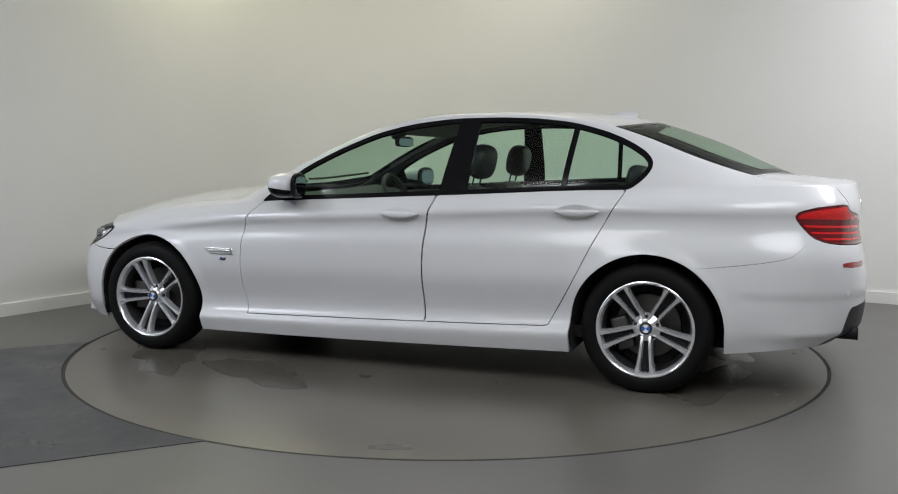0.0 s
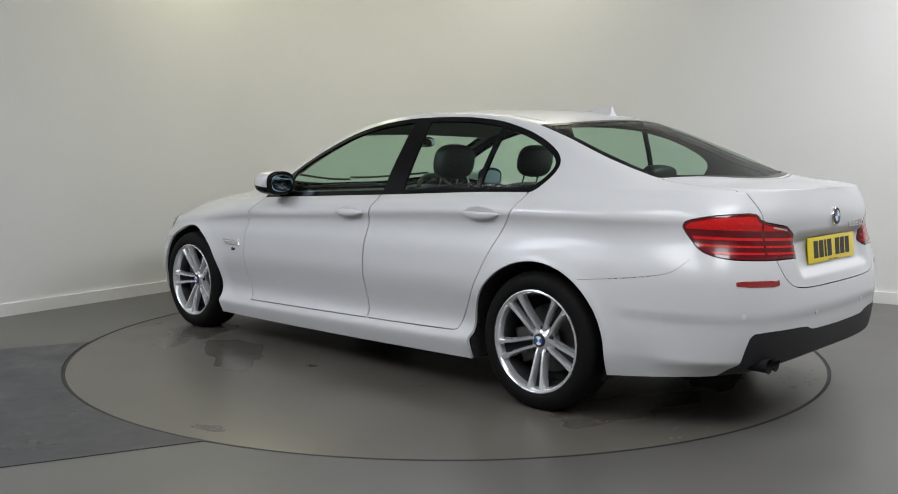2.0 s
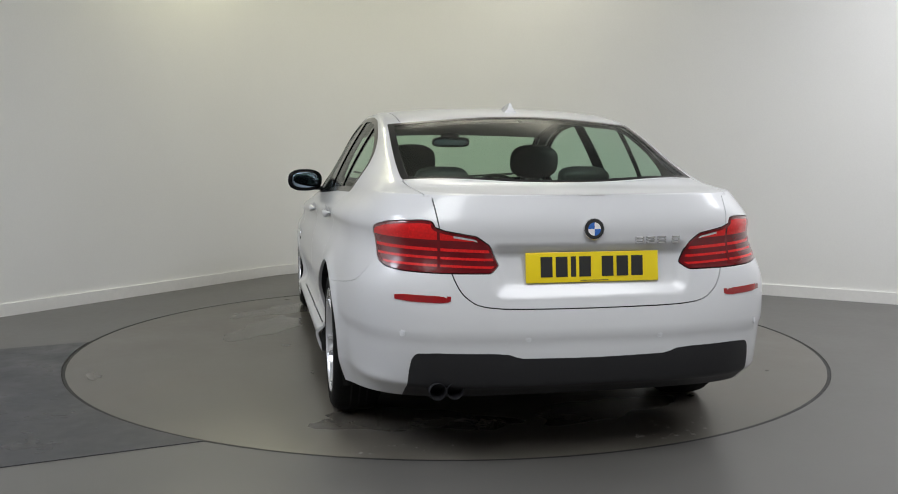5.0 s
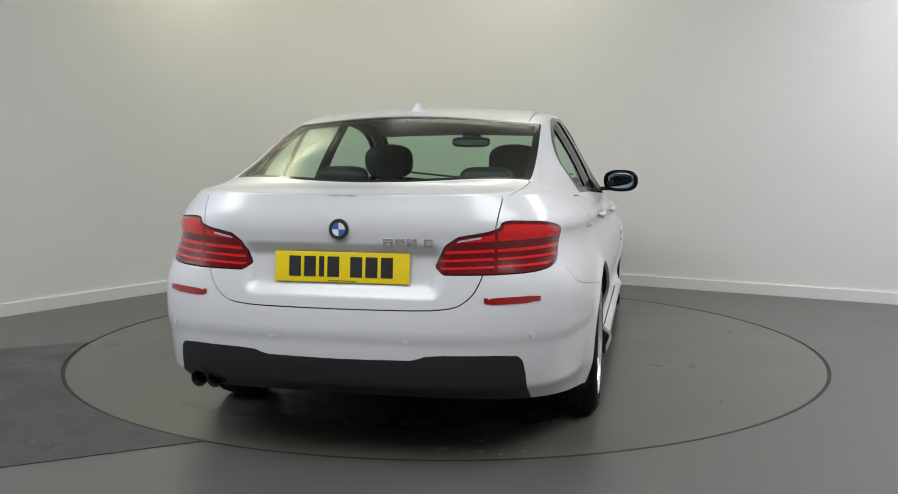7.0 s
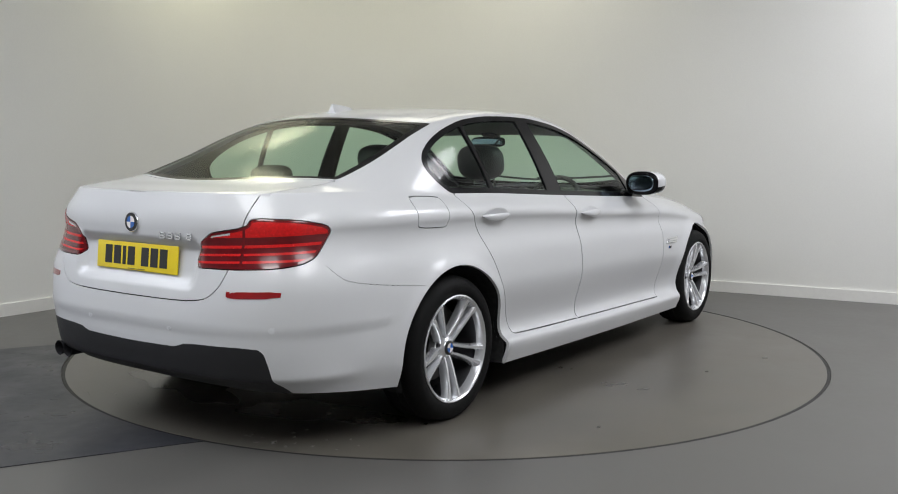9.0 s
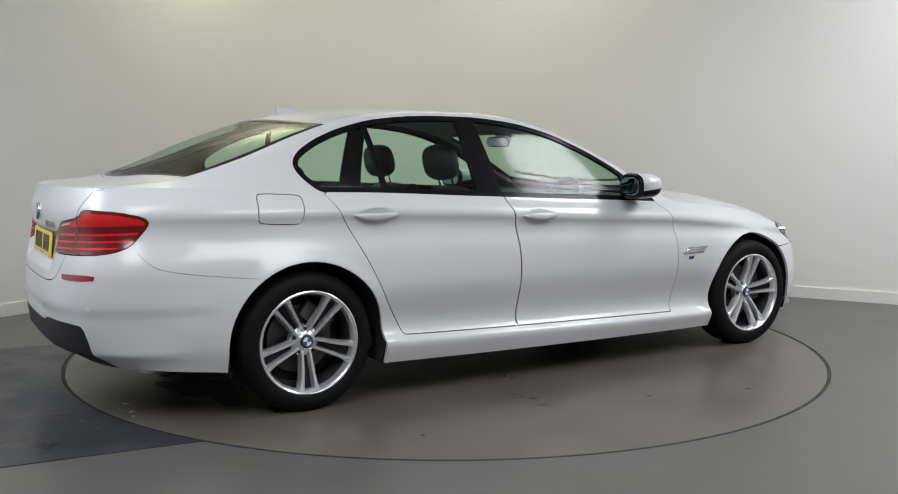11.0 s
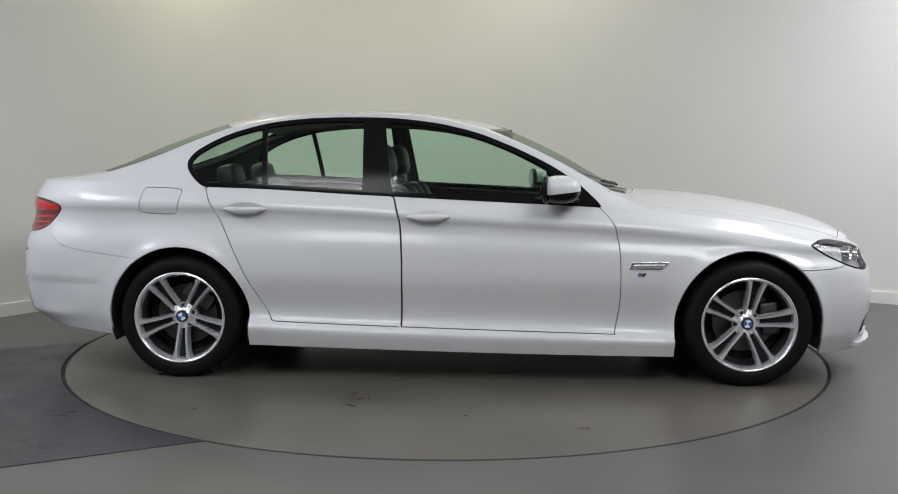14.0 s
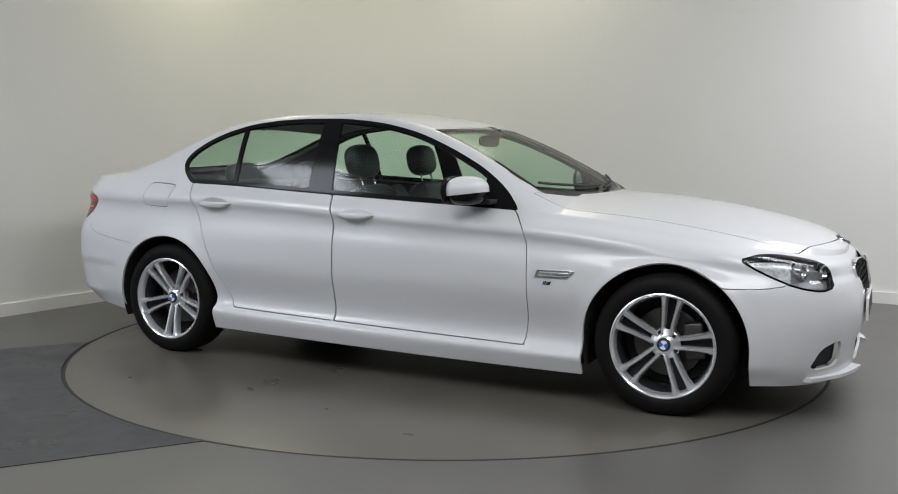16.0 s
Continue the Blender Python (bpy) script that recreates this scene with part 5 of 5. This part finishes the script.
def build_side_fittings(car):
    for sd in (1, -1):
        build_handle(car, -1.124, 0.898, sd)
        build_handle(car, -0.166, 0.861, sd)
        build_mirror(car, sd)
        # wing vent: chrome frame round a white blade
        y, n = surface(0.955, 0.620)
        m = facing((0.955, sd * y, 0.622), (n[0], sd * n[1], n[2]))
        vent = new("wing_vent")
        vent.parent = car
        tagged(vent, "slim chrome wing vent")
        vent.matrix_basis = m
        f = -sd
        outline = [(f * -0.100, -0.019), (f * 0.065, -0.019), (f * 0.100, 0.013), (f * 0.098, 0.019), (f * -0.085, 0.015)]
        inner = [(f * -0.080, -0.012), (f * 0.058, -0.012), (f * 0.083, 0.011), (f * -0.072, 0.009)]
        bm = bmesh.new()
        prism(bm, outline, 0.006, Matrix.Identity(4))
        part("vent_frame", bm, CHROME, vent, bevel=0.002)
        bm = bmesh.new()
        prism(bm, inner, 0.0075, Matrix.Identity(4))
        part("vent_slot", bm, ALLOY, vent, "satin silver vent slot")
        bm = bmesh.new()
        prism(bm, [(f * -0.078, -0.006), (f * 0.062, -0.006), (f * 0.078, 0.006), (f * -0.072, 0.004)], 0.010, Matrix.Identity(4))
        part("vent_blade", bm, CHROME, vent, "chrome blade", bevel=0.002)
        y, n = surface(0.925, 0.575)
        m = facing((0.925, sd * y, 0.577), (n[0], sd * n[1], n[2]))
        for k, mat in ((-0.021, BADGE_BLUE), (-0.012, PRINT), (0.004, PRINT)):
            bm = bmesh.new()
            w = 0.006 if k < 0 else 0.020
            prism(bm, [(k - w / 2 - 0.004, -0.009), (k + w / 2 - 0.004, -0.009), (k + w / 2 + 0.004, 0.009), (k - w / 2 + 0.004, 0.009 if k < 0 else 0.004)], 0.003, m)
            part("wing_badge_bar", bm, mat, car, "tiny dark wing badge")
    for y0, y1 in ((-0.62, 0.02), (0.0, 0.58)):
        bm = bmesh.new()
        pts = []
        for k in range(9):
            y = y0 + (y1 - y0) * k / 8
            x = 0.955 - 0.20 * (y / 0.70) ** 2 - 0.05 - 0.03 * k / 8
            q = min(abs(y) / float(rail_y(x)), 1) ** 2
            z = float(spine_z(x)) + (float(rail_z(x)) - float(spine_z(x))) * q + 0.014
            pts.append((x, y, z))
        tube(bm, pts, 0.007, 8)
        part("wiper", bm, BLACK_PLASTIC, car, "black windscreen wiper", smooth=True)


def build_front_fittings(car):
    for sd in (1, -1):
        grille = new("kidney_grille")
        grille.parent = car
        tagged(grille, "chrome-edged grille with dark slats")
        fx = front_x(0.17, 0.60)
        grille.matrix_basis = facing((fx - 0.004, sd * 0.165, 0.600), (1, sd * 0.16, 0.20))
        shape = rounded([(-0.135, 0.055), (-0.10, 0.078), (0.10, 0.080), (0.138, 0.05), (0.125, -0.05), (0.09, -0.082), (-0.09, -0.078), (-0.125, -0.04)], 5)
        bm = bmesh.new()
        n = len(shape)
        loops = [[bm.verts.new((px * k, py * k, d)) for px, py in shape] for k, d in ((1.0, -0.01), (1.0, 0.012), (0.96, 0.016), (0.92, 0.012), (0.90, -0.01))]
        for a, b in zip(loops, loops[1:]):
            for i in range(n):
                bm.faces.new((a[i], a[(i + 1) % n], b[(i + 1) % n], b[i]))
        part("grille_frame", bm, CHROME, grille, smooth=True)
        bm = bmesh.new()
        prism(bm, [(p[0] * 0.93, p[1] * 0.93) for p in shape], 0.004, Matrix.Identity(4))
        part("grille_backing", bm, UNDER, grille)
        for k in range(9):
            bm = bmesh.new()
            xx = -0.108 + 0.027 * k
            hh = 0.064 if abs(xx) < 0.09 else 0.048
            box(bm, xx - 0.004, xx + 0.004, -hh, hh, 0.003, 0.012)
            part("grille_slat", bm, BLACK_GLOSS, grille, bevel=0.002)
        # headlamp tubes
        for hy, hz, r in ((0.70, 0.668, 0.036), (0.60, 0.655, 0.036)):
            bm = bmesh.new()
            hx = front_x(hy, hz)
            lathe(bm, [(r, -0.03), (r, 0.016), (r - 0.004, 0.018), (r - 0.008, 0.0), (0.0005, 0.008)], 32, facing((hx - 0.030, sd * hy, hz), (1, sd * 0.55, 0)))
            part("lamp_tube", bm, CHROME, car, "chrome headlamp projector", smooth=True)
        # chin blade beside the lower intake
        bm = bmesh.new()
        secs = []
        for k in range(9):
            t = k / 8
            yy = 0.34 + 0.40 * t
            xx = front_x(yy, 0.22) + 0.020 - 0.02 * t
            secs.append([bm.verts.new((xx + dx, sd * yy, 0.178 + dz)) for dx, dz in ((-0.06, 0.0), (0.012, 0.004), (0.014, 0.020), (-0.05, 0.030))])
        for a, b in zip(secs, secs[1:]):
            for i in range(4):
                bm.faces.new((a[i], a[(i + 1) % 4], b[(i + 1) % 4], b[i]))
        bm.faces.new(secs[0]), bm.faces.new(secs[-1][::-1])
        part("chin_blade", bm, PAINT, car, "white chin spoiler blade", smooth=True)
    plate = new("front_number_plate")
    plate.parent = car
    tagged(plate, "white front number plate with black bars")
    plate.matrix_basis = facing((front_x(0, 0.45) + 0.016, 0, 0.45), (1, 0, 0.03))
    bm = bmesh.new()
    box(bm, -0.262, 0.262, -0.056, 0.056, -0.012, 0.0)
    part("plate_panel", bm, BADGE_WHITE, plate, bevel=0.003)
    for k in range(7):
        bm = bmesh.new()
        box(bm, -0.21 + 0.062 * k, -0.164 + 0.062 * k, -0.038, 0.038, 0.0, 0.0012)
        part("print_bar", bm, PRINT, plate)
    build_badge(car, facing((2.150, 0, float(spine_z(2.150)) + 0.002), (0.5, 0, 0.87), (-1, 0, 0.5)), 0.040)


SENSOR = material("sensor_paint", (0.70, 0.71, 0.73), 0.4, grain=0.05)
build_underside(car)
build_cabin(car)
build_rear_fittings(car)
build_side_fittings(car)
build_front_fittings(car)


# ---- the turntable turns at a steady rate and carries the car ----
def motions():
    steps = [0.5 * i for i in range(33)]
    turns = [(t, 159.36 - 11.617 * t) for t in steps]
    walk(turntable, [(t, pose(0, 0, 0, 0, 0, a)) for t, a in turns])
    walk(car, [(t, pose(0, 0, 0, 0, 0, a) @ pose(0.128, -0.091, 0)) for t, a in turns])


motions()
